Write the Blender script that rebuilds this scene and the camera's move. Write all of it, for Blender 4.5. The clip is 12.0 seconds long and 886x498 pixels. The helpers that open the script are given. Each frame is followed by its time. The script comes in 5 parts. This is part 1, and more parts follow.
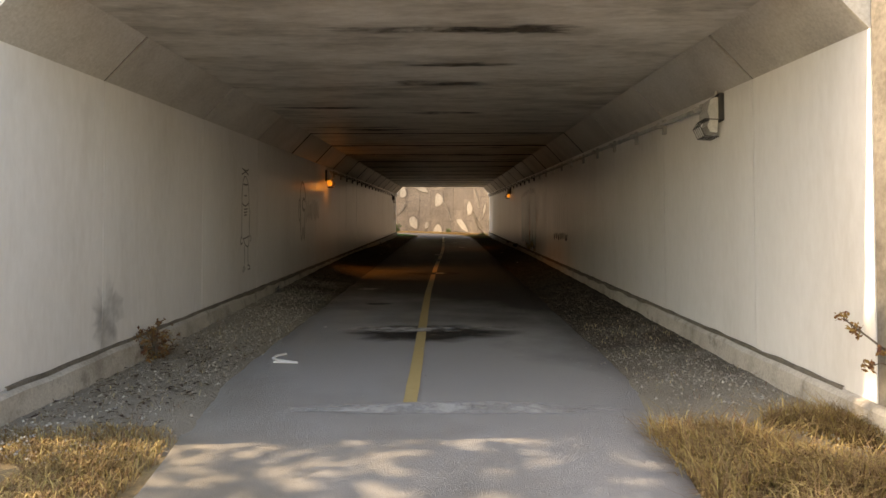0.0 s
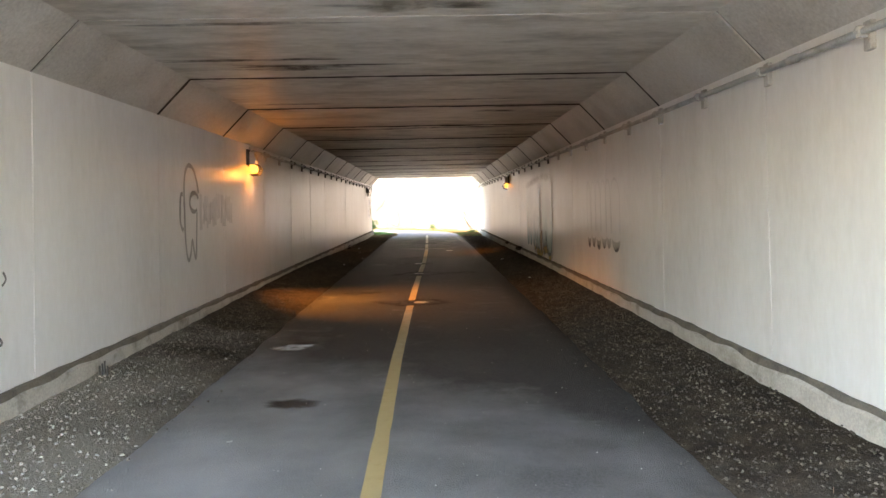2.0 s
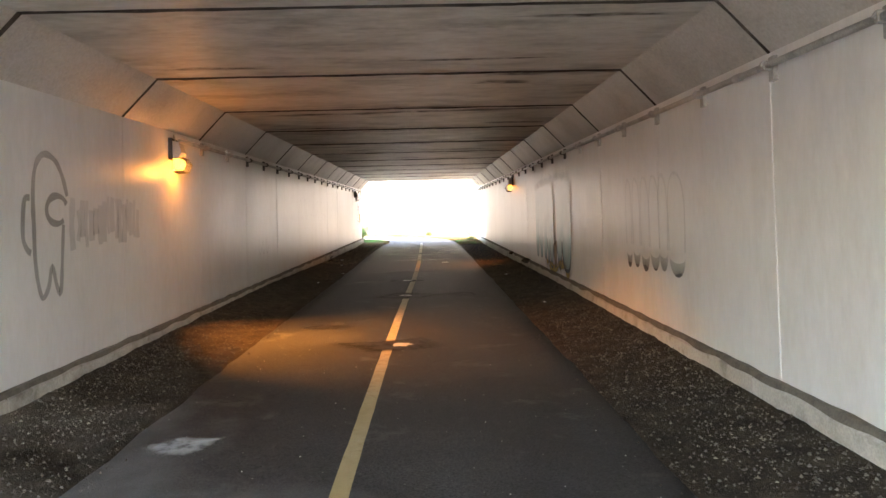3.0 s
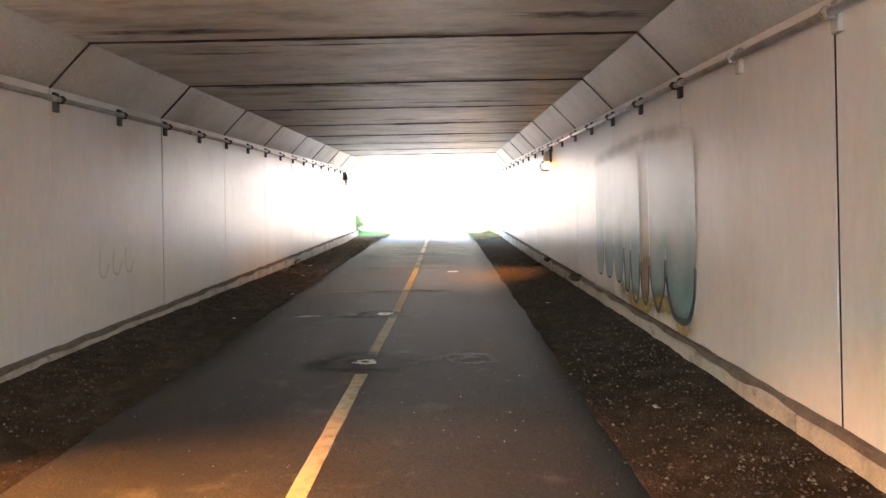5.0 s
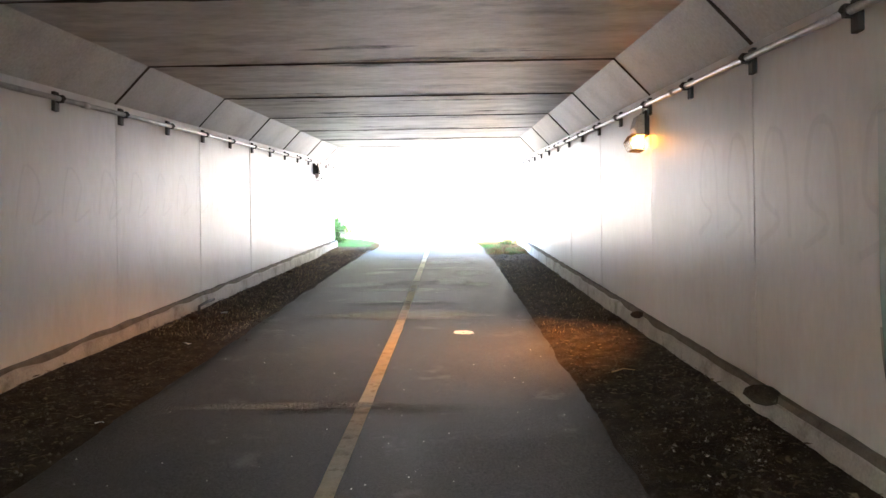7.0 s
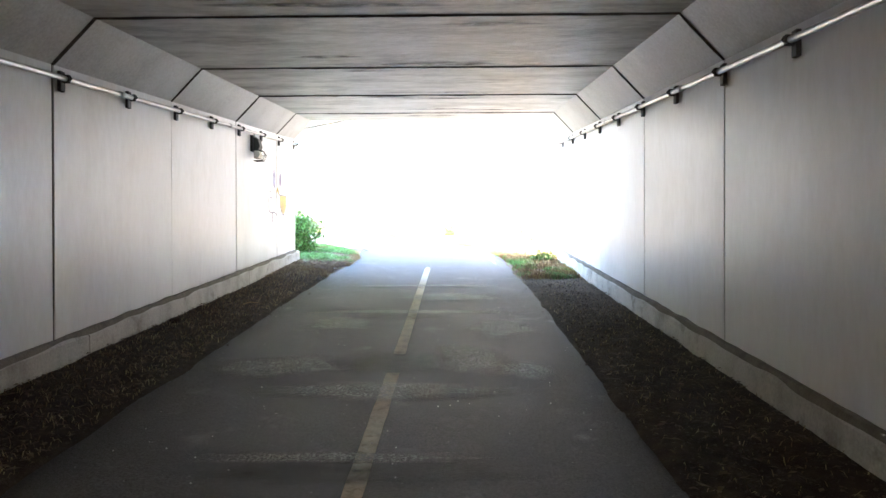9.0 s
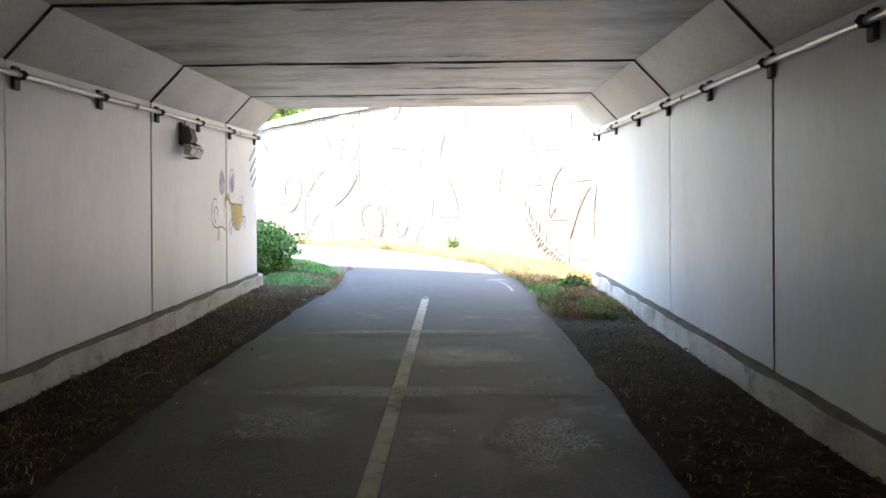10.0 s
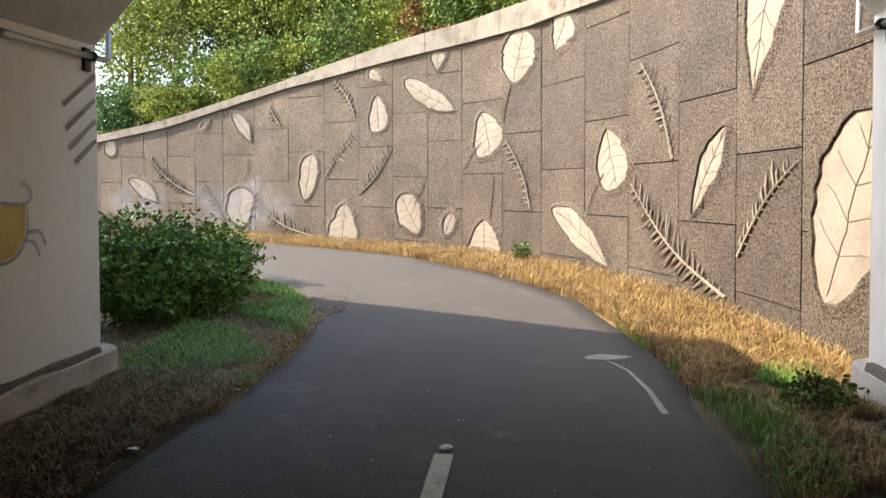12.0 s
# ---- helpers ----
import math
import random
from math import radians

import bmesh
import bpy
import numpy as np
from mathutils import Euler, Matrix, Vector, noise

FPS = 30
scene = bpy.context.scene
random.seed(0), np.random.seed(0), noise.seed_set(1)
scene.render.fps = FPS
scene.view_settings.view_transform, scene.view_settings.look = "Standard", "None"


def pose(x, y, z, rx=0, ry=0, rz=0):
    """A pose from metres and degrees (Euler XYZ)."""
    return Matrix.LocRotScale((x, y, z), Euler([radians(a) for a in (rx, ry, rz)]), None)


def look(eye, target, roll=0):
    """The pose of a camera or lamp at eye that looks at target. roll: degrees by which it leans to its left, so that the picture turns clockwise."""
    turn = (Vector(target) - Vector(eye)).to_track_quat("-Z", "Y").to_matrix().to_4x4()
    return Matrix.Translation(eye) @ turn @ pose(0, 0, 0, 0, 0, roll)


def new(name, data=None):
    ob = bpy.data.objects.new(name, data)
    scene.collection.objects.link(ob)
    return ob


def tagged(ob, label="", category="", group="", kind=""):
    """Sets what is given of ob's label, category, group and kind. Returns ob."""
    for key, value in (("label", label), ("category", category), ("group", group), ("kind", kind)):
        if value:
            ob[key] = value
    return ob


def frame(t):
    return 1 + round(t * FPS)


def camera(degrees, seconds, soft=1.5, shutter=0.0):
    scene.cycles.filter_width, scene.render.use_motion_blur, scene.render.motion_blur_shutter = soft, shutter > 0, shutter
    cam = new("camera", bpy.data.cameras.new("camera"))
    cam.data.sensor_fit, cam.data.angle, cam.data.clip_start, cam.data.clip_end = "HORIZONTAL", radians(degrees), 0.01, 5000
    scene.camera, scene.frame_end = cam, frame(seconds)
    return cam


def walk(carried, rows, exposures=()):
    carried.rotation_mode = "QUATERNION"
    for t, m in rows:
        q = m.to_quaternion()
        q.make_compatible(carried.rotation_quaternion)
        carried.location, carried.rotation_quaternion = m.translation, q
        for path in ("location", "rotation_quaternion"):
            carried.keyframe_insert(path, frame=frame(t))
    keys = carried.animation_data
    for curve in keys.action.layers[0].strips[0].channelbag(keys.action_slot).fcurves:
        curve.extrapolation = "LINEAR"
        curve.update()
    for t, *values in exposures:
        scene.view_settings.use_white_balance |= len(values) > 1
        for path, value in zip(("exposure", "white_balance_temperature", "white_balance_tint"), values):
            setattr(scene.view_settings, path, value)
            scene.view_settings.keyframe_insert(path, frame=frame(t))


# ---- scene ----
cam = camera(66.0, 12.0)
# seconds, x, y, z, yaw, pitch, roll
ROWS = [
    (0.0, 0.135, -38.803, -1.760, 0.19, 1.54, 0.13),
    (1.0, 0.046, -36.285, -1.492, -1.32, 0.99, 0.06),
    (1.5, 0.092, -35.029, -1.388, -1.17, 1.05, 0.61),
    (2.0, 0.179, -33.740, -1.282, -1.04, 0.91, 1.21),
    (2.5, 0.261, -32.416, -1.189, -1.27, 1.04, 1.63),
    (3.0, 0.329, -31.094, -1.054, -1.18, 1.29, 1.52),
    (5.0, 0.649, -25.639, -0.597, 0.23, 0.12, 1.08),
    (5.5, 0.657, -24.250, -0.493, 0.41, 0.26, 1.14),
    (6.0, 0.664, -22.800, -0.372, 0.63, 0.09, 1.37),
    (6.5, 0.674, -21.357, -0.272, 0.60, 0.27, 1.19),
    (7.0, 0.654, -19.958, -0.120, 0.67, 0.05, 0.83),
    (9.0, 0.539, -14.168, 0.294, 1.05, -0.41, 0.14),
    (9.5, 0.536, -12.738, 0.445, 1.35, -0.05, 0.32),
    (10.0, 0.502, -11.275, 0.573, 1.33, -0.19, 0.37),
    (10.5, 0.508, -9.814, 0.688, 2.07, -0.72, 0.58),
    (11.0, 0.480, -8.357, 0.796, 3.37, -0.93, 0.42),
    (11.2, 0.471, -7.768, 0.841, 4.00, -0.99, 0.32),
    (11.6, 0.476, -6.606, 0.935, 5.35, -1.33, 0.36),
    (12.0, 0.475, -5.447, 1.024, 7.14, -1.62, 0.15),
]
EXPOSURES = [(0.0, 2.35, 10000, 15), (0.5, 3.15, 10000, 17), (1.0, 3.9, 9300, 15), (1.5, 4.45, 7700, 12), (2.5, 5.35, 7200, 12), (3.2, 5.6, 6900, 11), (5.0, 6.75, 6200, 10), (5.5, 6.9, 6050, 9), (7.0, 6.85, 5950, 8), (9.0, 6.05, 5900, 7), (9.5, 5.75, 5950, 7), (10.0, 4.85, 6100, 8), (10.5, 4.2, 6500, 9), (11.0, 3.6, 6900, 10), (11.5, 3.15, 7300, 11), (12.0, 2.7, 7900, 12)]
walk(cam, [(t, pose(x, y, z, 90 + pitch, roll, yaw)) for t, x, y, z, yaw, pitch, roll in ROWS], EXPOSURES)

# ---- sky, sun ----
SUN = Vector((-0.79, -0.03, 0.61)).normalized()
world = bpy.data.worlds.new("sky")
scene.world = world
world.use_nodes = True
wn = world.node_tree
sky = wn.nodes.new("ShaderNodeTexSky")
sky.sky_type = "NISHITA"
sky.sun_disc = False
sky.sun_elevation = math.asin(SUN.z)
sky.sun_rotation = math.atan2(SUN.x, SUN.y)
wn.links.new(sky.outputs[0], wn.nodes["Background"].inputs[0])
wn.nodes["Background"].inputs[1].default_value = 0.15
sun = new("sun", bpy.data.lights.new("sun", "SUN"))
sun.data.energy, sun.data.angle, sun.data.color = 2.0, radians(0.6), (1.0, 0.90, 0.76)
sun.matrix_world = look(SUN * 60, (0, 0, 0))

# ---- plan ----
SL = 0.08                      # grade of the path
HALF, ROOF, HAUNCH_X, HAUNCH_Z, LEDGE = 2.6, 2.772, 2.26, 2.413, 0.25
SEG = 2.224                    # length of a precast box
Y_IN, Y_OUT = -34.87, -0.88
PATH = 1.65
JOINTS = [-SEG * j for j in range(15, 0, -1)]


def zg(y):
    return SL * max(-60.0, min(18.0, y))


# ---- materials ----
def mat(name, base, rough=0.8, dark=None, light=None, scale=3.0, fine=60.0, bump=0.2, bump_scale=None, metal=0.0,
        random_tint=0.0, stretch=(1, 1, 1), spots=None, spec=0.5, rough_var=0.1, island=0.0, tone_light_zones=None, grain=0.45, depth=0.01, contrast=None):
    m = bpy.data.materials.new(name)
    m.use_nodes = True
    nt = m.node_tree
    n, l = nt.nodes, nt.links
    b = n["Principled BSDF"]
    geo = n.new("ShaderNodeNewGeometry")
    mp = n.new("ShaderNodeMapping")
    mp.inputs["Scale"].default_value = stretch
    l.new(geo.outputs["Position"], mp.inputs[0])
    dark = dark or tuple(c * 0.6 for c in base)
    light = light or tuple(min(1, c * 1.25) for c in base)

    def noise_at(s, detail, rough_n=0.6):
        t = n.new("ShaderNodeTexNoise")
        t.inputs["Scale"].default_value, t.inputs["Detail"].default_value, t.inputs["Roughness"].default_value = s, detail, rough_n
        l.new(mp.outputs[0], t.inputs["Vector"])
        return t
    big, small = noise_at(scale, 6), noise_at(fine, 4, 0.7)
    ramp = n.new("ShaderNodeValToRGB")
    cr = ramp.color_ramp
    cr.elements[0].position, cr.elements[1].position = 0.28, 0.75
    cr.elements[0].color, cr.elements[1].color = (*dark, 1), (*light, 1)
    e = cr.elements.new(0.5)
    e.color = (*base, 1)
    l.new(big.outputs[0], ramp.inputs[0])
    mix = n.new("ShaderNodeMixRGB")
    mix.blend_type = "OVERLAY"
    mix.inputs[0].default_value = grain
    l.new(ramp.outputs[0], mix.inputs[1])
    if contrast:
        cn = n.new("ShaderNodeMapRange")
        cn.inputs[1].default_value, cn.inputs[2].default_value = contrast
        l.new(small.outputs[0], cn.inputs[0])
        l.new(cn.outputs[0], mix.inputs[2])
    else:
        l.new(small.outputs[0], mix.inputs[2])
    out = mix.outputs[0]
    if spots:
        colour, s, lo, hi = spots
        v = noise_at(s, 8, 0.65)
        r2 = n.new("ShaderNodeValToRGB")
        r2.color_ramp.elements[0].position, r2.color_ramp.elements[1].position = lo, hi
        l.new(v.outputs[0], r2.inputs[0])
        mx = n.new("ShaderNodeMixRGB")
        mx.inputs[2].default_value = (*colour, 1)
        l.new(r2.outputs[0], mx.inputs[0])
        l.new(out, mx.inputs[1])
        out = mx.outputs[0]
    # zones along y lean the colour to another tone; some paint in daylight
    for colour, y0, y1, amount in tone_light_zones or ():
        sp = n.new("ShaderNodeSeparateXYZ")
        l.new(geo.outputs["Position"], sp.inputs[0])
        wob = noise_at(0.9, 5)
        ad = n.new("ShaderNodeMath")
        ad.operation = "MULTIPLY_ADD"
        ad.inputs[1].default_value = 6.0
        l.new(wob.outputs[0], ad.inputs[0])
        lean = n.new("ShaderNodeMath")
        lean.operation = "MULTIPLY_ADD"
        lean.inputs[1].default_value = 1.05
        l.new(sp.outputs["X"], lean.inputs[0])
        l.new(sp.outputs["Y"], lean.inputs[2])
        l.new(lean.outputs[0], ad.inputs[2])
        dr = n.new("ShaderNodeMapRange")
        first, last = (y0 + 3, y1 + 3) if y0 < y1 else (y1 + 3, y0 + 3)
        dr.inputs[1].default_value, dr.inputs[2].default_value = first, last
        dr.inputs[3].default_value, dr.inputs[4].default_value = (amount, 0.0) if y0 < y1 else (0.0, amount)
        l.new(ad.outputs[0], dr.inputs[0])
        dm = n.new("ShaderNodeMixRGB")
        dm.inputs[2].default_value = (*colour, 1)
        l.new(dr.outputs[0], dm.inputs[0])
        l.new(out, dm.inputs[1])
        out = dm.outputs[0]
    if random_tint or island:
        hs = n.new("ShaderNodeHueSaturation")
        ma = n.new("ShaderNodeMapRange")
        amount = random_tint or island
        ma.inputs[3].default_value, ma.inputs[4].default_value = 1 - amount, 1 + amount
        if random_tint:
            oi = n.new("ShaderNodeObjectInfo")
            l.new(oi.outputs["Random"], ma.inputs[0])
        else:
            l.new(geo.outputs["Random Per Island"], ma.inputs[0])
            mh = n.new("ShaderNodeMapRange")
            mh.inputs[3].default_value, mh.inputs[4].default_value = 0.5 - island * 0.06, 0.5 + island * 0.06
            l.new(geo.outputs["Random Per Island"], mh.inputs[0])
            l.new(mh.outputs[0], hs.inputs["Hue"])
        l.new(ma.outputs[0], hs.inputs["Value"])
        l.new(out, hs.inputs["Color"])
        out = hs.outputs[0]
    l.new(out, b.inputs["Base Color"])
    rr = n.new("ShaderNodeMapRange")
    rr.inputs[3].default_value, rr.inputs[4].default_value = max(0.02, rough - rough_var), min(1, rough + rough_var)
    l.new(big.outputs[0], rr.inputs[0])
    l.new(rr.outputs[0], b.inputs["Roughness"])
    b.inputs["Metallic"].default_value = metal
    b.inputs["Specular IOR Level"].default_value = spec
    if bump:
        bp = n.new("ShaderNodeBump")
        bp.inputs["Strength"].default_value, bp.inputs["Distance"].default_value = bump, depth
        src = noise_at(bump_scale, 5, 0.7) if bump_scale else small
        l.new(src.outputs[0], bp.inputs["Height"])
        l.new(bp.outputs[0], b.inputs["Normal"])
    return m


def glow(name, colour, strength):
    m = bpy.data.materials.new(name)
    m.use_nodes = True
    b = m.node_tree.nodes["Principled BSDF"]
    b.inputs["Base Color"].default_value = (*colour, 1)
    b.inputs["Emission Color"].default_value = (*colour, 1)
    b.inputs["Emission Strength"].default_value = strength
    return m


M_WALL = mat("white wall paint", (0.82, 0.81, 0.795), 0.34, (0.73, 0.715, 0.69), (0.86, 0.855, 0.845), 0.8, 16, 0.08, 9,
             stretch=(1, 1.15, 0.35), spots=((0.62, 0.59, 0.55), 1.1, 0.60, 0.92), rough_var=0.12, grain=0.22, contrast=(0.25, 0.75))
M_CONC = mat("soffit concrete", (0.57, 0.535, 0.49), 0.48, (0.30, 0.27, 0.23), (0.72, 0.685, 0.64), 1.7, 9, 0.5, 7,
             stretch=(0.6, 1.5, 1), spots=((0.13, 0.11, 0.09), 1.1, 0.56, 0.76), grain=0.5, depth=0.025)
M_HAUNCH = mat("haunch concrete", (0.55, 0.53, 0.495), 0.5, (0.40, 0.38, 0.35), (0.63, 0.61, 0.58), 1.2, 40, 0.15, 18, random_tint=0.08)
M_KERB = mat("kerb concrete", (0.48, 0.45, 0.40), 0.85, (0.30, 0.27, 0.23), (0.56, 0.53, 0.48), 3, 50, 0.5, 30,
             spots=((0.16, 0.135, 0.105), 4, 0.56, 0.75))
M_DIRT = mat("ledge dirt", (0.15, 0.13, 0.105), 0.95, scale=7, bump=0.8)
# near-black strip colour stands in for the shaded edges at the joints
M_JOINT_SHADE = mat("dark joint shade strip", (0.06, 0.052, 0.045), 0.95, (0.03, 0.026, 0.022), (0.12, 0.105, 0.09), 5, 40, 0.4, spec=0.1)
M_GAP = mat("joint sealant", (0.028, 0.025, 0.022), 0.95, spec=0.1)
# zones near both mouths paint daylight on the asphalt into its colour
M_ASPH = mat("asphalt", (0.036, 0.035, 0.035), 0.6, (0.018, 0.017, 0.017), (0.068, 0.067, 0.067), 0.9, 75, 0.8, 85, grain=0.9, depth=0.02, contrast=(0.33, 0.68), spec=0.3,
             tone_light_zones=[((0.38, 0.38, 0.385), -31.5, -27.5, 0.9), ((0.20, 0.18, 0.15), -37, -34.2, 0.8), ((0.115, 0.113, 0.112), 0.5, -4.5, 0.6)],
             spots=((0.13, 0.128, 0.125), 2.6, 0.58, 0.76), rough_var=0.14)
# pale gravel at the entrance; the exit zone paints in daylight on the soil
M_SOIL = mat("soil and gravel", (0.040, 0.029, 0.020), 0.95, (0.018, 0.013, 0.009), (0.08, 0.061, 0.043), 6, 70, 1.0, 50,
             spots=((0.13, 0.11, 0.09), 40, 0.60, 0.72), depth=0.03, spec=0.2, tone_light_zones=[((0.36, 0.325, 0.275), -32.3, -28.5, 0.88), ((0.17, 0.135, 0.095), -0.5, -5, 0.8)])
M_STONE = mat("gravel stone", (0.085, 0.071, 0.057), 0.9, spec=0.25, island=0.4, tone_light_zones=[((0.40, 0.37, 0.33), -32.3, -28.5, 0.88)])
M_GROUND = mat("earth with dry grass", (0.22, 0.165, 0.09), 0.95, (0.11, 0.085, 0.05), (0.34, 0.26, 0.14), 3, 60, 0.9, 40)
# golden before about y -28, fading to cream by about y -22
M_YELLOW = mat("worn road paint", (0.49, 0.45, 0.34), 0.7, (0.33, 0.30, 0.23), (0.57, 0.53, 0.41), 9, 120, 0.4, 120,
               spots=((0.16, 0.14, 0.10), 14, 0.56, 0.72), tone_light_zones=[((0.50, 0.36, 0.14), -28, -22, 0.8)])
M_WHITE = mat("white road paint", (0.62, 0.62, 0.60), 0.7, (0.32, 0.32, 0.31), (0.75, 0.75, 0.73), 12, 90, 0.3)
M_STEEL = mat("galvanised pipe", (0.50, 0.50, 0.49), 0.38, (0.34, 0.33, 0.32), (0.58, 0.58, 0.57), 6, 80, 0.05, metal=0.85)
M_BLACK = mat("dark metal", (0.035, 0.033, 0.032), 0.55, bump=0.05)
M_GREYBOX = mat("weathered grey lamp box", (0.45, 0.44, 0.42), 0.55, bump=0.05)
M_LENS = mat("frosted lamp lens", (0.5, 0.48, 0.44), 0.2, bump=0.0)
M_LIT = glow("sodium lamp glow", (1.0, 0.36, 0.05), 0.16)
M_AGG = mat("exposed aggregate concrete", (0.102, 0.083, 0.068), 0.9, (0.070, 0.056, 0.046), (0.136, 0.112, 0.092), 1.1, 46, 1.0, 42,
            random_tint=0.14, grain=0.95, depth=0.06, contrast=(0.36, 0.64))
M_LEAFST = mat("smooth cast leaf", (0.195, 0.174, 0.149), 0.85, (0.14, 0.123, 0.104), (0.225, 0.206, 0.181), 2.2, 40, 0.25, spots=((0.24, 0.20, 0.155), 3.5, 0.56, 0.74))
# dark colour stands in for the shade in the wall's cast relief
M_GROOVE_SHADE = mat("painted shade in cast grooves", (0.075, 0.06, 0.046), 0.95, scale=9, bump=0.3)
M_FERN = mat("cast fern relief", (0.20, 0.175, 0.145), 0.85, (0.12, 0.10, 0.082), (0.25, 0.222, 0.187), 6, 60, 0.5)
M_COPING = mat("weathered coping concrete", (0.155, 0.143, 0.127), 0.9, (0.075, 0.066, 0.055), (0.20, 0.187, 0.168), 2.2, 30, 0.5,
               spots=((0.06, 0.042, 0.028), 2.6, 0.56, 0.72), grain=0.7)
M_LEAF = mat("green leaves", (0.087, 0.152, 0.033), 0.5, (0.041, 0.082, 0.017), (0.152, 0.222, 0.047), 1.6, 9, 0.0, island=0.5, spec=0.22)
M_LEAFD = mat("dark green leaves", (0.054, 0.129, 0.034), 0.45, (0.027, 0.069, 0.018), (0.108, 0.199, 0.045), 2.0, 9, 0.0, island=0.5, spec=0.22)
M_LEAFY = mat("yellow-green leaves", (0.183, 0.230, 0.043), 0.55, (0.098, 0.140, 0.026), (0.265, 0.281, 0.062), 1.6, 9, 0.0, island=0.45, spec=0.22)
M_LEAFR = mat("rusty leaves", (0.20, 0.10, 0.04), 0.6, (0.11, 0.06, 0.025), (0.27, 0.15, 0.06), 2, 9, 0.0, island=0.5, spec=0.22)
M_BARK = mat("bark", (0.10, 0.075, 0.055), 0.95, scale=8, bump=0.8)
M_DRY = mat("dry grass blades", (0.31, 0.205, 0.09), 0.8, (0.18, 0.115, 0.047), (0.42, 0.30, 0.14), 3, 20, 0.0, island=0.45)
M_STRAW = mat("brown withered straw", (0.27, 0.20, 0.12), 0.9, (0.14, 0.10, 0.06), (0.40, 0.31, 0.20), 2.5, 20, 0.0, island=0.6)
M_GREENGR = mat("green grass blades", (0.18, 0.34, 0.08), 0.7, (0.12, 0.23, 0.055), (0.27, 0.42, 0.12), 3, 20, 0.0, island=0.45)


def paint(name, colour):
    return mat(name, colour, 0.55, tuple(c * 0.75 for c in colour), tuple(min(1, c * 1.2) for c in colour), 5, 40, 0.0)


P_GREY = paint("grey spray paint", (0.16, 0.155, 0.15))


# ---- building helpers ----
def part(name, bm, material, parent=None, label="", smooth=False):
    me = bpy.data.meshes.new(name)
    if isinstance(bm, tuple):
        me.from_pydata(bm[0], [], bm[1])
    else:
        bmesh.ops.recalc_face_normals(bm, faces=bm.faces)
        bm.to_mesh(me)
        bm.free()
    me.materials.append(material)
    if smooth:
        for p in me.polygons:
            p.use_smooth = True
    ob = new(name, me)
    if parent:
        ob.parent = parent
    if label:
        ob["label"] = label
    return ob


def empty(name, label, category, group="", kind="", m=None):
    ob = new(name)
    ob.empty_display_size = 0.2
    if m:
        ob.matrix_world = m
    return tagged(ob, label, category, group, kind)


def box(bm, lo, hi, shear=True, bevel=0.0):
    vs = []
    for z in (lo[2], hi[2]):
        for x, y in ((lo[0], lo[1]), (hi[0], lo[1]), (hi[0], hi[1]), (lo[0], hi[1])):
            vs.append(bm.verts.new((x, y, z + (SL * y if shear else 0))))
    fs = [bm.faces.new([vs[i] for i in f]) for f in ((3, 2, 1, 0), (4, 5, 6, 7), (0, 1, 5, 4), (1, 2, 6, 5), (2, 3, 7, 6), (3, 0, 4, 7))]
    if bevel:
        edges = list({e for f in fs for e in f.edges})
        bmesh.ops.bevel(bm, geom=edges, offset=bevel, segments=1, affect="EDGES")
    return bm


def prism(bm, profile, y0, y1, shear=True):
    """A profile in (x, z) drawn out along y."""
    rings = [[bm.verts.new((x, y, z + (SL * y if shear else 0))) for x, z in profile] for y in (y0, y1)]
    k = len(profile)
    for i in range(k):
        bm.faces.new((rings[0][i], rings[0][(i + 1) % k], rings[1][(i + 1) % k], rings[1][i]))
    bm.faces.new(rings[0])
    bm.faces.new(rings[1])
    return bm


def tube(bm, pts, r, sides=8):
    rings = []
    for i, p in enumerate(pts):
        p = Vector(p)
        d = (Vector(pts[min(i + 1, len(pts) - 1)]) - Vector(pts[max(i - 1, 0)])).normalized()
        a = d.orthogonal().normalized()
        b = d.cross(a)
        rr = r[i] if isinstance(r, (list, tuple)) else r
        rings.append([bm.verts.new(p + rr * (math.cos(6.2832 * k / sides) * a + math.sin(6.2832 * k / sides) * b)) for k in range(sides)])
    for u, v in zip(rings, rings[1:]):
        best = min(range(sides), key=lambda s: sum((u[k].co - v[(k + s) % sides].co).length for k in range(0, sides, 2)))
        for k in range(sides):
            bm.faces.new((u[k], u[(k + 1) % sides], v[(k + 1 + best) % sides], v[(k + best) % sides]))
    bm.faces.new(rings[0])
    bm.faces.new(rings[-1])
    return bm


# ---- ground ----
PLAN = [(3.05, -1.3), (3.01, 0.0), (2.7, 2.19), (1.91, 4.52), (0.72, 6.72), (-0.84, 8.36), (-2.51, 9.41), (-4.5, 10.72),
        (-6.75, 11.9), (-9.67, 12.85), (-12.6, 13.7), (-16.0, 14.5), (-24.0, 15.5)]
PLAN_S = [0.0]
for (ax, ay), (bx, by) in zip(PLAN, PLAN[1:]):
    PLAN_S.append(PLAN_S[-1] + math.hypot(bx - ax, by - ay))


def on_plan(s):
    """Place and outward normal (towards the path) of the retaining wall's face at s metres along it."""
    def at(q):
        return np.array([np.interp(q, PLAN_S, [p[0] for p in PLAN]), np.interp(q, PLAN_S, [p[1] for p in PLAN])])
    d = at(min(s + 0.6, PLAN_S[-1])) - at(max(s - 0.6, 0))
    d /= np.hypot(*d)
    p = (at(max(s - 0.35, 0)) + at(s) + at(min(s + 0.35, PLAN_S[-1]))) / 3
    return Vector((p[0], p[1], 0)), Vector((d[0], d[1], 0)), Vector((-d[1], d[0], 0))


